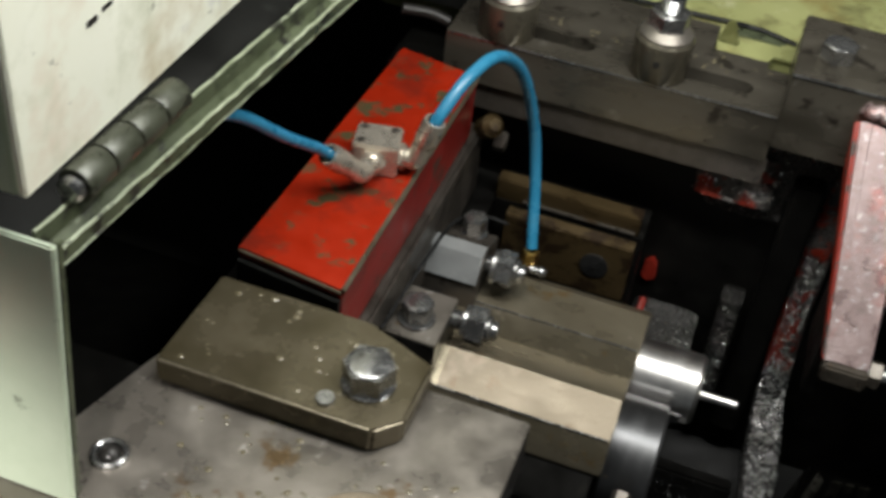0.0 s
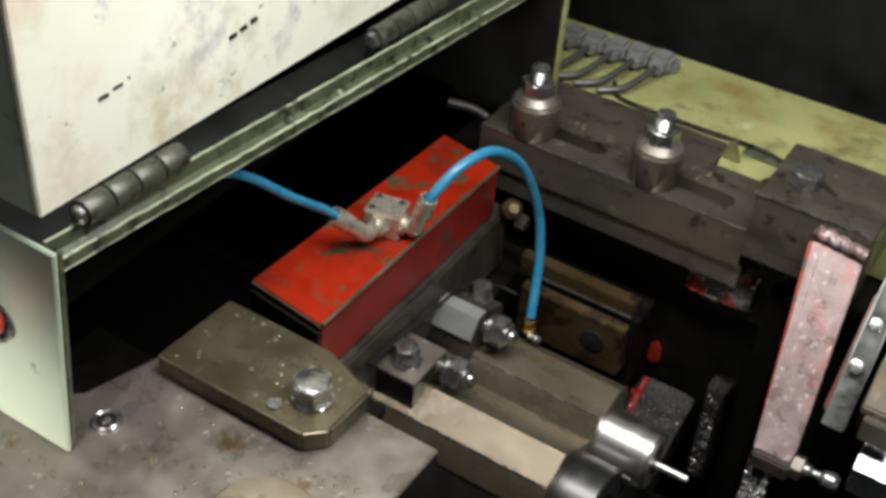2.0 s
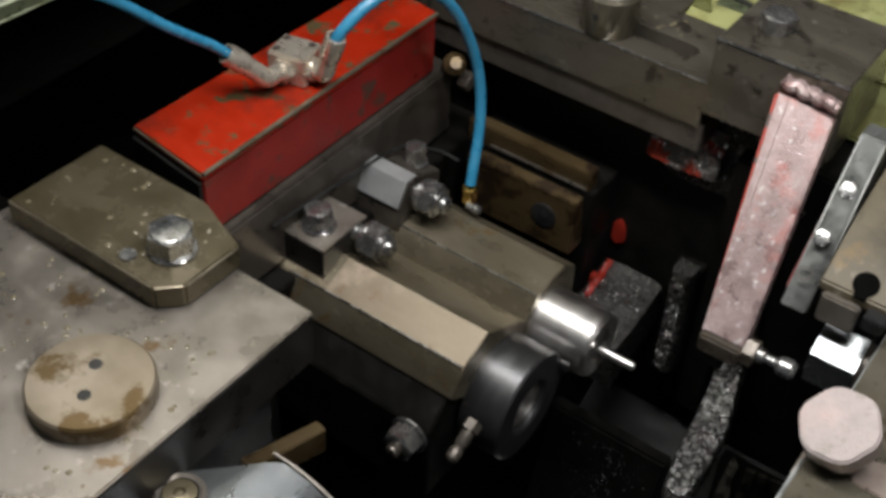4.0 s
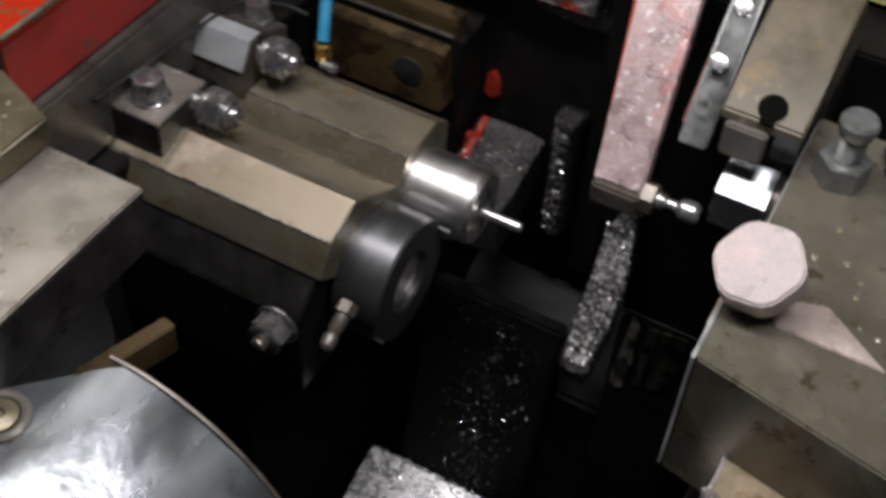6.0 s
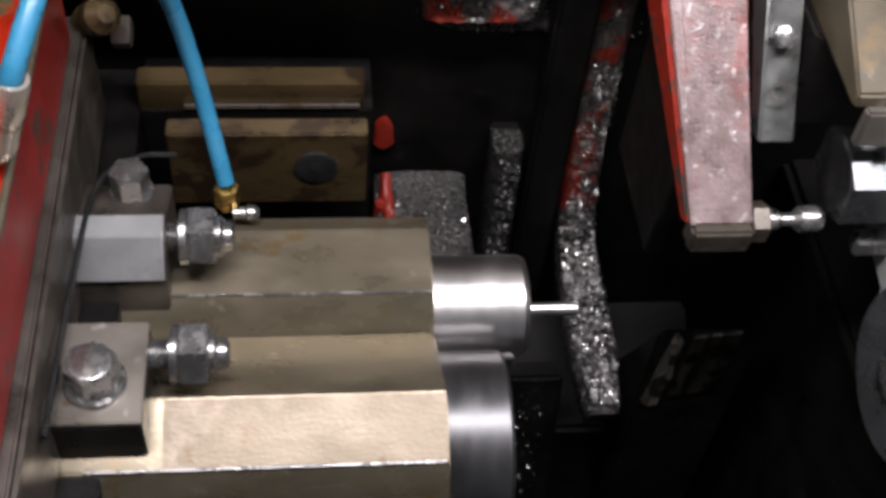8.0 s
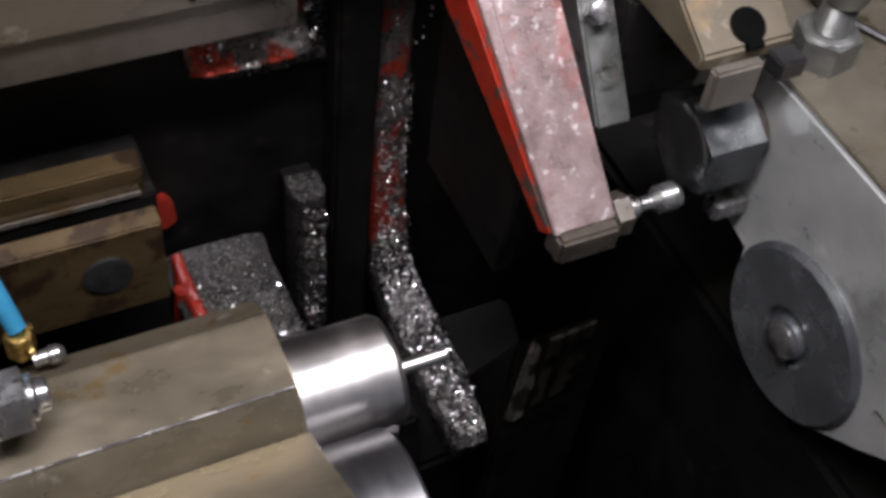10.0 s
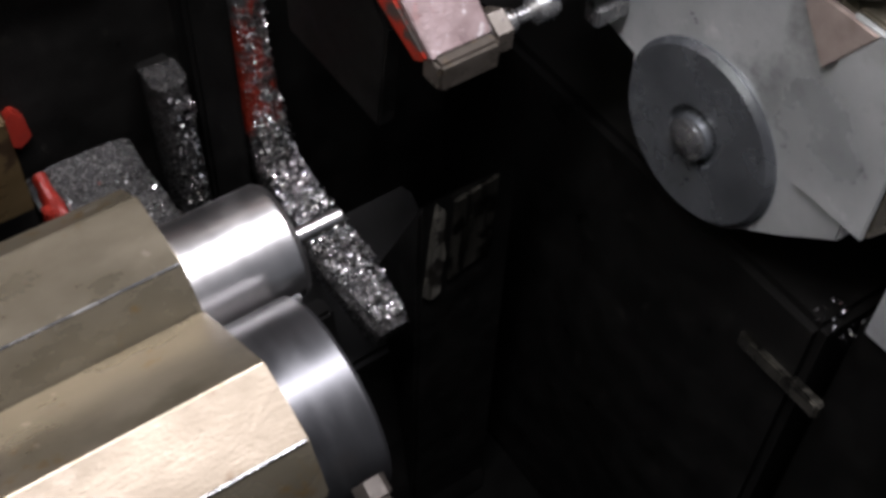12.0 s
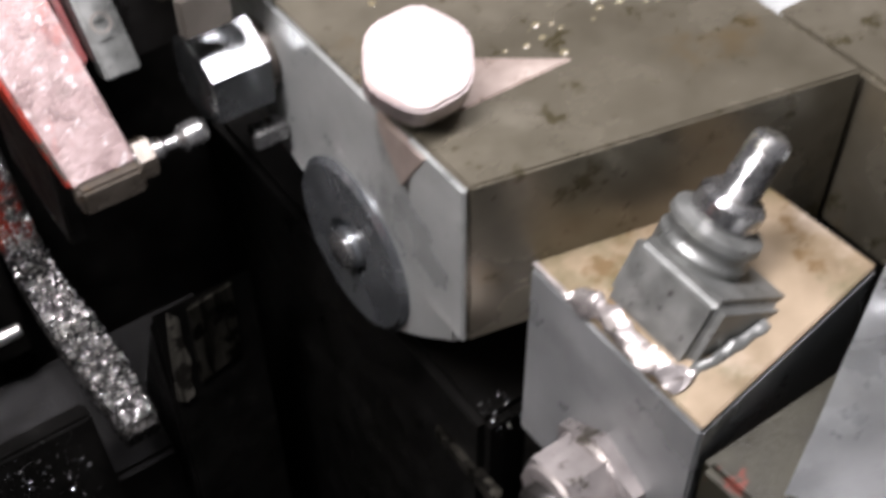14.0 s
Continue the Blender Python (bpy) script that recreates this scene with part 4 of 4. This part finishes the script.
for i in range(5):
    x = -0.222 + 0.0195 * i
    y = 0.252 + 0.002 * i
    plug = part("plug", joined(box(x - 0.0093, x + 0.0093, y - 0.010, y + 0.008, 0.4515, 0.4665, 0.003), box(x - 0.006, x + 0.006, y - 0.018, y - 0.009, 0.4535, 0.4635, 0.002)), GREY_PLASTIC, term)
    part("cable", tube([(x, y - 0.017, 0.460), (x - 0.002, y - 0.035, 0.459), (x - 0.010, y - 0.055, 0.455), (x - 0.026, y - 0.068, 0.4535)], 0.0028, 10, 6), CABLE_GREY, plug)

# ---- rocker lever ----
lever = thing("rocker_lever", "steel lever with rubbed red paint and a set screw", "lever", (0.07, 0.05, 0.41))
LV = [Vector((0.0615, -0.004, 0.3615)), Vector((0.0475, 0.088, 0.4685))]


def lever_bm(x_off0, x_off1, w0, w1, depth0, depth1, lift=0.0, bev=0.001):
    """A bar along the lever's line; depth is below its face."""
    bm = bmesh.new()
    d = (LV[1] - LV[0]).normalized()
    n = Vector((1, 0, 0)).cross(d)
    n = n if n.z > 0 else -n
    n.normalize()
    rings = []
    for p, xo, w, dep in ((LV[0], x_off0, w0, depth0), (LV[1], x_off1, w1, depth1)):
        a = p + Vector((xo, 0, 0)) + n * lift
        rings.append([bm.verts.new(q) for q in (a, a + Vector((w, 0, 0)), a + Vector((w, 0, 0)) - n * dep, a - n * dep)])
    a, b = rings
    bm.faces.new(a), bm.faces.new(b)
    for i in range(4):
        bm.faces.new((a[i], a[(i + 1) % 4], b[(i + 1) % 4], b[i]))
    bmesh.ops.bevel(bm, geom=list(bm.edges), offset=bev, segments=2, affect="EDGES")
    return bm


part("arm", lever_bm(0, 0.0, 0.0255, 0.0285, 0.013, 0.013), LEVER_PINK, lever, "rubbed pinkish-red face")
part("red_side", lever_bm(-0.0012, -0.009, 0.008, 0.010, 0.010, 0.030, -0.003), RED_GRIT, lever, "red painted flank")
part("bare_edge", lever_bm(-0.0006, -0.006, 0.002, 0.0065, 0.003, 0.004, 0.0002, 0.0004), LEVER_PINK, lever)
part("tip", moved(box(0.0612, 0.0875, -0.0085, 0.0035, 0.3485, 0.3612, 0.0015), Matrix.Translation((0, 0, 0))), LEVER_END, lever, "bare worn lever end")
bead = [(0.041 + 0.036 * k / 12, 0.0925 - 0.006 * k / 12 + 0.0012 * math.sin(k * 2.3), 0.4745 + 0.001 * math.cos(k * 1.9)) for k in range(13)]
part("weld_bead", tube(bead, 0.0042, 10, 4), LEVER_PINK, lever, "lumpy weld bead")
sc = part("set_screw", moved(joined(lathe([(0.0048, 0), (0.0048, 0.012), (0.0030, 0.014), (0.0030, 0.019), (0.0058, 0.022), (0.0060, 0.029), (0.0045, 0.0315), (0, 0.0315)], 24)), at(0.0865, 0.001, 0.3585, "x")), STEEL_BOLT, lever, "set screw with a rounded tip")
part("lock_nut", moved(hexagon(0.0150, 0.0075), at(0.0872, 0.001, 0.3575, "x", 30)), LEVER_END, sc)
part("web", prism([(0.024, 0.355), (0.10, 0.440), (0.10, 0.30), (0.03, 0.30)], "x", 0.060, 0.068, 0.001), SHADED_OIL_BLACK, lever)

# ---- right-hand head ----
head = thing("milling_unit", "grey milled steel head with a round cover disc", "tool head", (0.22, -0.05, 0.33))
face = [(-0.1205, 0.4035), (0.05, 0.4035), (0.05, 0.335)]
face += [(-0.051 + 0.0405 * math.cos(a), 0.315 + 0.0405 * math.sin(a)) for a in np.linspace(radians(15), radians(-140), 18)]
face += [(-0.100, 0.303), (-0.1205, 0.320)]
part("body", prism(face, "x", 0.1535, 0.335, 0.0012), HEAD_GREY, head)
part("bar", prism([(0.1533, -0.1295), (0.302, -0.1615), (0.302, -0.0965), (0.1533, -0.0965)], "z", 0.3300, 0.4085, 0.0010), STEEL_BROWN, head, "brownish milled bar")
part("end_face", prism([(-0.1292, 0.3305), (-0.0968, 0.3305), (-0.0968, 0.4075), (-0.1292, 0.4075)], "x", 0.1512, 0.1530, 0.0006), HEAD_GREY, head)
part("top_skin", box(0.1545, 0.3345, -0.0962, 0.0490, 0.4037, 0.4055, 0.0005), STEEL_BROWN, head, "brown stained top")
disc = part("cover_disc", moved(lathe([(0.0395, 0), (0.0395, 0.0012), (0.0372, 0.0032), (0.0135, 0.0036), (0.0118, 0.0008), (0.0098, 0.0008), (0.0090, 0.0050), (0.0062, 0.0060), (0, 0.0060)], 72), at(0.1534, -0.051, 0.315, "-x")), STEEL_DISC, head, "round grey cover disc")
part("centre_screw", moved(lathe([(0.0085, 0), (0.0085, 0.002), (0.006, 0.0034), (0, 0.0038)], 32), at(0.1478, -0.051, 0.315, "-x")), STEEL_BOLT, disc)
NUT_SPIN = 30
part("adjusting_nut", moved(hexagon(0.036, 0.026, 0.05), at(0.1480, 0.013, 0.373, "-x", NUT_SPIN)), NUT_DARK, head, "hex adjusting nut")
part("nut_flange", moved(washer(0.0150, 0.010), at(0.1560, 0.013, 0.373, "-x")), STEEL_DARK, head)
part("small_block", box(0.137, 0.153, -0.004, 0.005, 0.339, 0.348, 0.001), STEEL_BOLT, head)
big = thing("clamp_bolt", "large pale scuffed hex bolt on a tab washer", "bolt", (0.1625, -0.091, 0.41))
tilt = Matrix.Translation((0.1610, -0.0905, 0.4330)) @ Vector((-0.17, -0.42, 0.88)).to_track_quat("Z", "Y").to_matrix().to_4x4() @ Matrix.Rotation(radians(20), 4, "Z")
part("head", moved(worn_hexagon(0.0355, 0.014), tilt @ Matrix.Translation((0, 0, -0.014))), STEEL_PALE, big)
part("shank", moved(washer(0.0125, 0.022), tilt @ Matrix.Translation((0, 0, -0.036))), STEEL_DARK, big)
part("tab_washer", prism([(-0.108, 0.4060), (-0.078, 0.4060), (-0.0795, 0.3985), (-0.0925, 0.3815)], "x", 0.1505, 0.1530, 0.0005), PALE_TAB, big, "bent pale tab of the washer")
# triangular patch of light on the head top, built as a pale plate
part("wedge", prism([(0.176, -0.0960), (0.2235, -0.0960), (0.193, -0.0735), (0.170, -0.080)], "z", 0.4038, 0.4075, 0.0005), PALE_TAB, big, "pale wedge drawing a lit patch on the head")

front = thing("front_block", "grey steel block with tan worn top and a tilted stud", "block", (0.22, -0.18, 0.3))
block_outline = [(0.1775, -0.1335), (0.274, -0.1540), (0.276, -0.2060), (0.1775, -0.2215)]
part("body", prism(block_outline, "z", 0.262, 0.3595, 0.001), STEEL_GREY, front)
part("worn_top", prism([(0.1780, -0.1340), (0.2735, -0.1545), (0.2755, -0.2055), (0.1780, -0.2210)], "z", 0.3597, 0.3622, 0.0006), TAN_WORN, front, "tan worn top face")
part("welded_bar", prism([(0.1800, 0.3450), (0.2015, 0.3850), (0.2450, 0.3585), (0.2380, 0.3450)], "y", -0.2010, -0.1590, 0.0035, 3), STUD_GREY, front, "grey square bar welded in at a slant")


def weld(points, r, seed):
    """A fat irregular run of weld metal."""
    bm = tube(points, r, 14, 10)
    for v in bm.verts:
        q = v.co * 190 + Vector((seed, 0, 0))
        v.co += r * 0.6 * noise.noise_vector(q) + r * 0.12 * noise.noise_vector(q * 2.7)
    return bm


part("weld_bead", weld([(0.1800, -0.1560, 0.3625), (0.1815, -0.1700, 0.3660), (0.1805, -0.1850, 0.3655), (0.1815, -0.1980, 0.3650), (0.1850, -0.2050, 0.3625)], 0.0042, 1.0), NUT_PALE, front, "bright lumpy weld bead")
part("weld_bead", weld([(0.1880, -0.2035, 0.3622), (0.2050, -0.2030, 0.3622), (0.2250, -0.2025, 0.3622)], 0.0022, 5.0), STUD_GREY, front, "small dull weld bead")
part("edge_burr", weld([(0.1785, -0.1345, 0.3618), (0.1783, -0.1450, 0.3618), (0.1782, -0.1560, 0.3618)], 0.0010, 9.0), NUT_PALE, front, "bright rubbed edge")
sm = at(0.2215, -0.1720, 0.3765, lean=(3, 28, 0))
part("stud_collar", moved(lathe([(0.0165, -0.008), (0.0170, 0.001), (0.0152, 0.003), (0.0152, 0.006), (0.0172, 0.0075), (0.0168, 0.0105), (0.0125, 0.0125), (0, 0.0125)], 40), sm), STUD_GREY, front)
st = part("stud", moved(stud_bm(0.0074, 0.046), sm), STEEL_BOLT, front)
part("stud_nut", moved(lathe([(0.0118, 0), (0.0122, 0.002), (0.0122, 0.0075), (0.0100, 0.010), (0, 0.010)], 32), sm @ Matrix.Translation((0, 0, 0.0125))), STEEL_BOLT, st)
hex_side = thing("side_screw", "large pale hex nut on a dark screw end", "screw", (0.165, -0.18, 0.29))
part("nut", moved(hexagon(0.036, 0.026), at(0.1775, -0.184, 0.289, "-x", 15)), NUT_PALE, hex_side)
part("lock_nut", moved(hexagon(0.0425, 0.008), at(0.1778, -0.184, 0.289, "-x", 34)), NUT_PALE, hex_side)
part("screw_end", moved(lathe([(0.0115, 0), (0.0115, 0.009), (0.009, 0.011), (0.006, 0.006), (0, 0.006)], 30), at(0.155, -0.184, 0.289, "-x")), BLACK_STEEL, hex_side)
head_base = thing("head_base", "oily base below the tool head, shade painted black, with a rubbed strip", "base", (0.3, 0.0, -0.08))
# head base coloured with the dark below the tool head
part("body", box(0.165, 0.45, -0.125, 0.13, -0.08, 0.26, 0.004), SHADED_OIL_BLACK, head_base)
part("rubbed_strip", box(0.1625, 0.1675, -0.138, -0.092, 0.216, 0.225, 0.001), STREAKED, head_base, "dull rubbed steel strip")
# same painted dark below the front block
solo("machine_base", box(0.182, 0.45, -0.42, -0.128, -0.08, 0.2615, 0.004), SHADED_OIL_BLACK, "oily base below the front block, shade painted black", "base")
side = thing("side_casting", "olive oily casting with flecks of red paint", "casting", (0.3, -0.26, 0.3))
part("slope", prism([(0.1785, -0.2225), (0.30, -0.2225), (0.45, -0.30), (0.45, -0.50), (0.19, -0.50)], "z", 0.2620, 0.345, 0.003), SIDE_DARK, side)
flap_bm = bmesh.new()
rows = []
for i in range(29):
    row = []
    for j in range(29):
        a, b = i / 28, j / 28
        row.append(flap_bm.verts.new((0.183 + 0.16 * a, -0.252 - 0.14 * b + 0.075 * a, 0.360 + 0.016 * math.sin(3.0 * b) + 0.009 * noise.noise(Vector((a * 6, b * 5, 0.5))) + 0.006 * noise.noise(Vector((a * 13, b * 11, 3.5))))))
    rows.append(row)
for a, b in zip(rows, rows[1:]):
    for j in range(28):
        flap_bm.faces.new((a[j], a[j + 1], b[j + 1], b[j]))
bmesh.ops.solidify(flap_bm, geom=list(flap_bm.faces), thickness=0.002)
solo("foil_cover", flap_bm, STEEL_GREY, "crumpled shiny grey foil cover", "cover")
far = solo("end_stop", box(0.305, 0.40, -0.20, -0.115, 0.33, 0.405, 0.002), STEEL_BROWN, "brownish steel end stop block", "block")
solo("rear_table", box(0.336, 0.6, -0.10, 0.17, 0.3, 0.40, 0.002), OLIVE_OIL, "oily olive machine table", "table", kind="structure")

# keyhole block, stud and black ball cable on the head
KEY_AT = Matrix.Translation((0.003, 0.002, 0.010))
key = thing("keyhole_block", "tan steel block with a round notch", "block", (0.135, 0.05, 0.42))
part("body", moved(prism([(0.004, 0.408), (0.004, 0.415), (0.042, 0.436), (0.100, 0.452), (0.100, 0.408)], "x", 0.110, 0.150, 0.0012), KEY_AT), KEY_STEEL, key)
# flat black disc and strip in place of the notch's dark depth
part("key_hole", moved(lathe([(0.0070, -0.002), (0.0070, 0.0006), (0.006, 0.0009), (0, 0.0009)], 28), at(0.135, 0.0125, 0.4290, lean=(29, 0, 0))), UNLIT_BLACK, key, "black disc for the dark inside a round notch")
part("key_slot", moved(box(-0.0036, 0.0036, -0.0090, 0.0, -0.002, 0.0008, 0.0003), at(0.135, 0.0125, 0.4290, lean=(29, 0, 0))), UNLIT_BLACK, key, "black strip for the dark slot below the notch")
part("latch", box(0.117, 0.138, 0.0005, 0.0058, 0.402, 0.4205, 0.0012), STEEL_BASE, key, "small bare latch plate")
# black block painted as the dark of a recess
part("dark_recess", moved(box(0.1385, 0.150, -0.006, 0.0038, 0.4036, 0.412, 0.0008), KEY_AT), RUBBER_AND_HOLES, key)
part("base", moved(box(0.108, 0.152, 0.046, 0.11, 0.3560, 0.4075, 0.0015), KEY_AT), BLACK_STEEL, key)
ns = thing("nut_and_stud", "grey hex nut on a threaded stud on the head", "stud", (0.171, 0.011, 0.404))
part("nut", moved(hexagon(0.022, 0.014), at(0.174, 0.010, 0.4055, spin=10)), STUD_GREY, ns)
part("stud", moved(joined(stud_bm(0.0070, 0.036), moved(lathe([(0.0080, 0), (0.0090, 0.003), (0.0092, 0.007), (0.008, 0.009), (0, 0.009)], 24), at(0, 0, 0.028))), at(0.174, 0.010, 0.4055)), STUD_GREY, ns)
ball = thing("ball_cable", "black rubber ball on a dark cable with a brass end", "cable", (0.21, 0.0, 0.41))
part("ball", moved(lathe([(0, 0), (0.006, 0.001), (0.0095, 0.005), (0.010, 0.008), (0.0075, 0.0125), (0.003, 0.0150), (0, 0.0152)], 28), at(0.198, 0.036, 0.4036)), RUBBER_AND_HOLES, ball)
part("cable", tube([(0.196, 0.030, 0.410), (0.193, 0.026, 0.4085), (0.200, 0.016, 0.4070), (0.207, 0.002, 0.4072), (0.212, -0.008, 0.4092)], 0.0016, 8, 8), RUBBER_AND_HOLES, ball)
part("ferrule", moved(lathe([(0.0035, 0), (0.0040, 0.002), (0.0040, 0.016), (0.003, 0.018), (0, 0.018)], 16), at(0.211, -0.009, 0.4097, "x")), BRASS, ball)
# upright plate with round mark beside the lever
side_plate = thing("link_plate", "grey steel link plate with a round mark", "plate", (0.1, 0.06, 0.4))
part("plate", prism([(0.026, 0.378), (0.036, 0.374), (0.105, 0.440), (0.105, 0.462), (0.090, 0.462)], "x", 0.092, 0.107, 0.001), STUD_GREY, side_plate)
part("red_back", prism([(0.042, 0.378), (0.105, 0.436), (0.105, 0.41), (0.055, 0.365)], "x", 0.0885, 0.0915, 0.0008), RED_DARK, side_plate, "red painted back face")
part("mark", moved(lathe([(0.0042, 0), (0.0042, 0.0005), (0.0034, 0.0005), (0.0034, 0)], 24), Matrix.Translation((0.098, 0.036, 0.3978)) @ Matrix.Rotation(radians(44), 4, "X")), STEEL_DARK, side_plate)
for k in range(3):
    hex_bolt("screw", at(0.098, 0.052 + 0.022 * k, 0.413 + 0.021 * k, lean=(44, 0, 20 * k)), 0.009, 0.006, STEEL_BOLT, side_plate)

# ---- guard cabinet with its open lid ----
CX = -0.250
cab = thing("guard_cabinet", "pale green sheet-steel guard cabinet with dark inside", "cabinet", (-0.30, -0.07, 0.43), kind="")
part("front_panel", prism([(-0.3060, 0.4302), (-0.3030, 0.4302), (-0.2915, 0.5635), (-0.2945, 0.5635)], "x", -0.60, -0.2430, 0.0008), GREEN_PAINT, cab, "pale green front panel")
part("panel_fold", prism([(-0.3028, 0.4310), (-0.2990, 0.4310), (-0.2875, 0.5630), (-0.2913, 0.5630)], "x", -0.2460, -0.2432, 0.0006), GREEN_EDGE, cab, "grimy folded edge")


def yaw(degrees):
    """Turns the guard's long parts about its front corner."""
    return Matrix.Translation((CX, -0.29, 0)) @ Matrix.Rotation(radians(-degrees), 4, "Z") @ Matrix.Translation((-CX, 0.29, 0))


def rubbed_line(points, r):
    """A thin uneven line of rubbed paint along an edge."""
    bm = tube(points, r, 8, 8)
    for v in bm.verts:
        v.co += r * 0.7 * noise.noise_vector(v.co * 120)
    return bm


part("top_flange", moved(prism([(CX - 0.004, 0.5540), (CX - 0.004, 0.5645), (CX - 0.0022, 0.5645), (CX - 0.0022, 0.5560), (CX + 0.0005, 0.5530), (CX + 0.0030, 0.5545), (CX + 0.0030, 0.5470), (CX + 0.0018, 0.5470), (CX + 0.0010, 0.5500), (CX - 0.002, 0.5500)], "y", -0.2912, 0.150, 0.0004), yaw(5.2)), GREEN_EDGE, cab, "grimy green top flange")
for lx, lz, lr in ((-0.0031, 0.5646, 0.0008), (0.0028, 0.5546, 0.0009), (0.0026, 0.5470, 0.0007)):
    lip = rubbed_line([(CX + lx, -0.2905 + 0.0367 * k, lz) for k in range(13)], lr)
    part("rubbed_lip", moved(lip, yaw(5.2)), GREEN_LIP, cab, "pale rubbed paint on the lip")
part("gutter", moved(box(CX - 0.040, CX - 0.0045, -0.2905, 0.150, 0.548, 0.5535, 0.0005), yaw(5.2)), NEAR_BLACK, cab, "dark gutter below the lid")
part("top_sheet", box(-0.60, CX - 0.036, -0.2912, 0.155, 0.5450, 0.5475, 0.0005), NEAR_BLACK, cab)
part("end_panel", box(-0.60, -0.196, 0.158, 0.163, 0.43, 0.78, 0.0008), NEAR_BLACK, cab, "dark end panel")
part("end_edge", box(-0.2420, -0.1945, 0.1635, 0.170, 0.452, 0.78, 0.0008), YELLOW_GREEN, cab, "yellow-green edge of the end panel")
part("back_lining", box(-0.604, -0.60, -0.2945, 0.163, 0.33, 0.78, 0), NEAR_BLACK, cab)
part("inner_floor", box(-0.60, -0.342, -0.29, 0.157, 0.42, 0.4285, 0), NEAR_BLACK, cab)
lid = thing("hinged_cover", "stained cream guard cover standing open on hinges", "cover", (-0.28, -0.07, 0.58))
part("face", moved(box(-0.2600, -0.2560, -0.2880, 0.32, 0.5765, 0.90, 0.0008), yaw(1.5)), CREAM_LID, lid, "cream face stained by oil")
part("end_flange", box(-0.36, -0.2605, -0.2880, -0.2850, 0.5765, 0.90, 0.0008), GREEN_PAINT, lid, "pale green end flange")


def hinge(y0, y1):
    h = thing("hinge", "grimy steel barrel hinge of the guard lid", "hinge", (CX, y0, 0.568), "lid hinges")
    n = 4
    for k in range(n):
        a, b = y0 + (y1 - y0) * k / n, y0 + (y1 - y0) * (k + 1) / n - 0.0012
        part("knuckle", moved(lathe([(0.0072, 0), (0.0076, 0.001), (0.0076, b - a - 0.001), (0.0072, b - a), (0, b - a)], 24), yaw(3) @ at(CX - 0.0015, b, 0.5700, "-y")), HINGE_GRIME, h)
    part("pin_end", moved(lathe([(0.0055, 0), (0.0055, 0.003), (0.004, 0.004), (0, 0.004)], 20), yaw(3) @ at(CX - 0.0015, y0 - 0.001, 0.5700, "-y")), STEEL_BOLT, h)
    part("leaf", moved(box(CX - 0.009, CX - 0.001, y0, y1, 0.5545, 0.5640, 0.0005), yaw(3)), HINGE_GRIME, h)
    return h


hinge(-0.267, -0.196)
hinge(-0.026, 0.046)
for k in range(3):
    part("slot_mark", box(-0.2550, -0.2542, -0.243 + 0.010 * k, -0.236 + 0.010 * k, 0.6225 + 0.0015 * k, 0.6250 + 0.0015 * k, 0.0003), BLACK_STEEL, lid)
    part("slot_mark", box(-0.2520, -0.2512, -0.148 + 0.009 * k, -0.142 + 0.009 * k, 0.6165 + 0.0012 * k, 0.6195 + 0.0012 * k, 0.0003), BLACK_STEEL, lid)
knob = thing("plastic_knob", "red plastic grip with a chrome collar on the cabinet", "knob", (-0.30, -0.30, 0.52))
part("grip", moved(lathe([(0.008, 0), (0.010, 0.003), (0.010, 0.016), (0.007, 0.019), (0, 0.019)], 24), at(-0.287, -0.303, 0.507, "-y")), RED_PLASTIC, knob)
part("collar", moved(lathe([(0.011, 0), (0.011, 0.006), (0.009, 0.009), (0, 0.009)], 24), at(-0.287, -0.2946, 0.500, "-y")), STEEL_BOLT, knob)

# ---- oil drops on the steel ----
OIL = material("clear_machine_oil", (0.10, 0.085, 0.05), (0.16, 0.14, 0.09), 0.06, 0.0, 60, 0.25, bump=0.0, rough_var=0.02)


def oil_drops(spots, seed):
    """Flat round drops, as one mesh."""
    rng = random.Random(seed)
    out = bmesh.new()
    for x, y, z in spots:
        rad = rng.uniform(0.0005, 0.0018)
        n = 10
        rim = [out.verts.new((x + rad * rng.uniform(0.8, 1.25) * math.cos(6.283 * i / n), y + rad * rng.uniform(0.8, 1.25) * math.sin(6.283 * i / n), z)) for i in range(n)]
        mid = [out.verts.new((x + 0.6 * (v.co.x - x), y + 0.6 * (v.co.y - y), z + 0.28 * rad)) for v in rim]
        top = out.verts.new((x, y, z + 0.36 * rad))
        for i in range(n):
            j = (i + 1) % n
            out.faces.new((rim[i], rim[j], mid[j], mid[i]))
            out.faces.new((mid[i], mid[j], top))
    ob = part("oil_drops", out, OIL)
    return tagged(ob, "small clear oil drops lying on the steel", "oil drops", kind="stuff")


oil_drops(scatter(32, lambda a, b: (-0.242 + 0.10 * a, -0.226 + 0.056 * b, 0.4445)), 1)
oil_drops(scatter(120, lambda a, b: (-0.235 + 0.15 * a, -0.36 + 0.13 * b, TABLE)), 2)
oil_drops(scatter(40, lambda a, b: (-0.215 + 0.20 * a, 0.132 + 0.018 * b, RT)), 3)
oil_drops(scatter(40, lambda a, b: (0.165 + 0.13 * a, -0.09 + 0.07 * b, 0.4055)), 4)
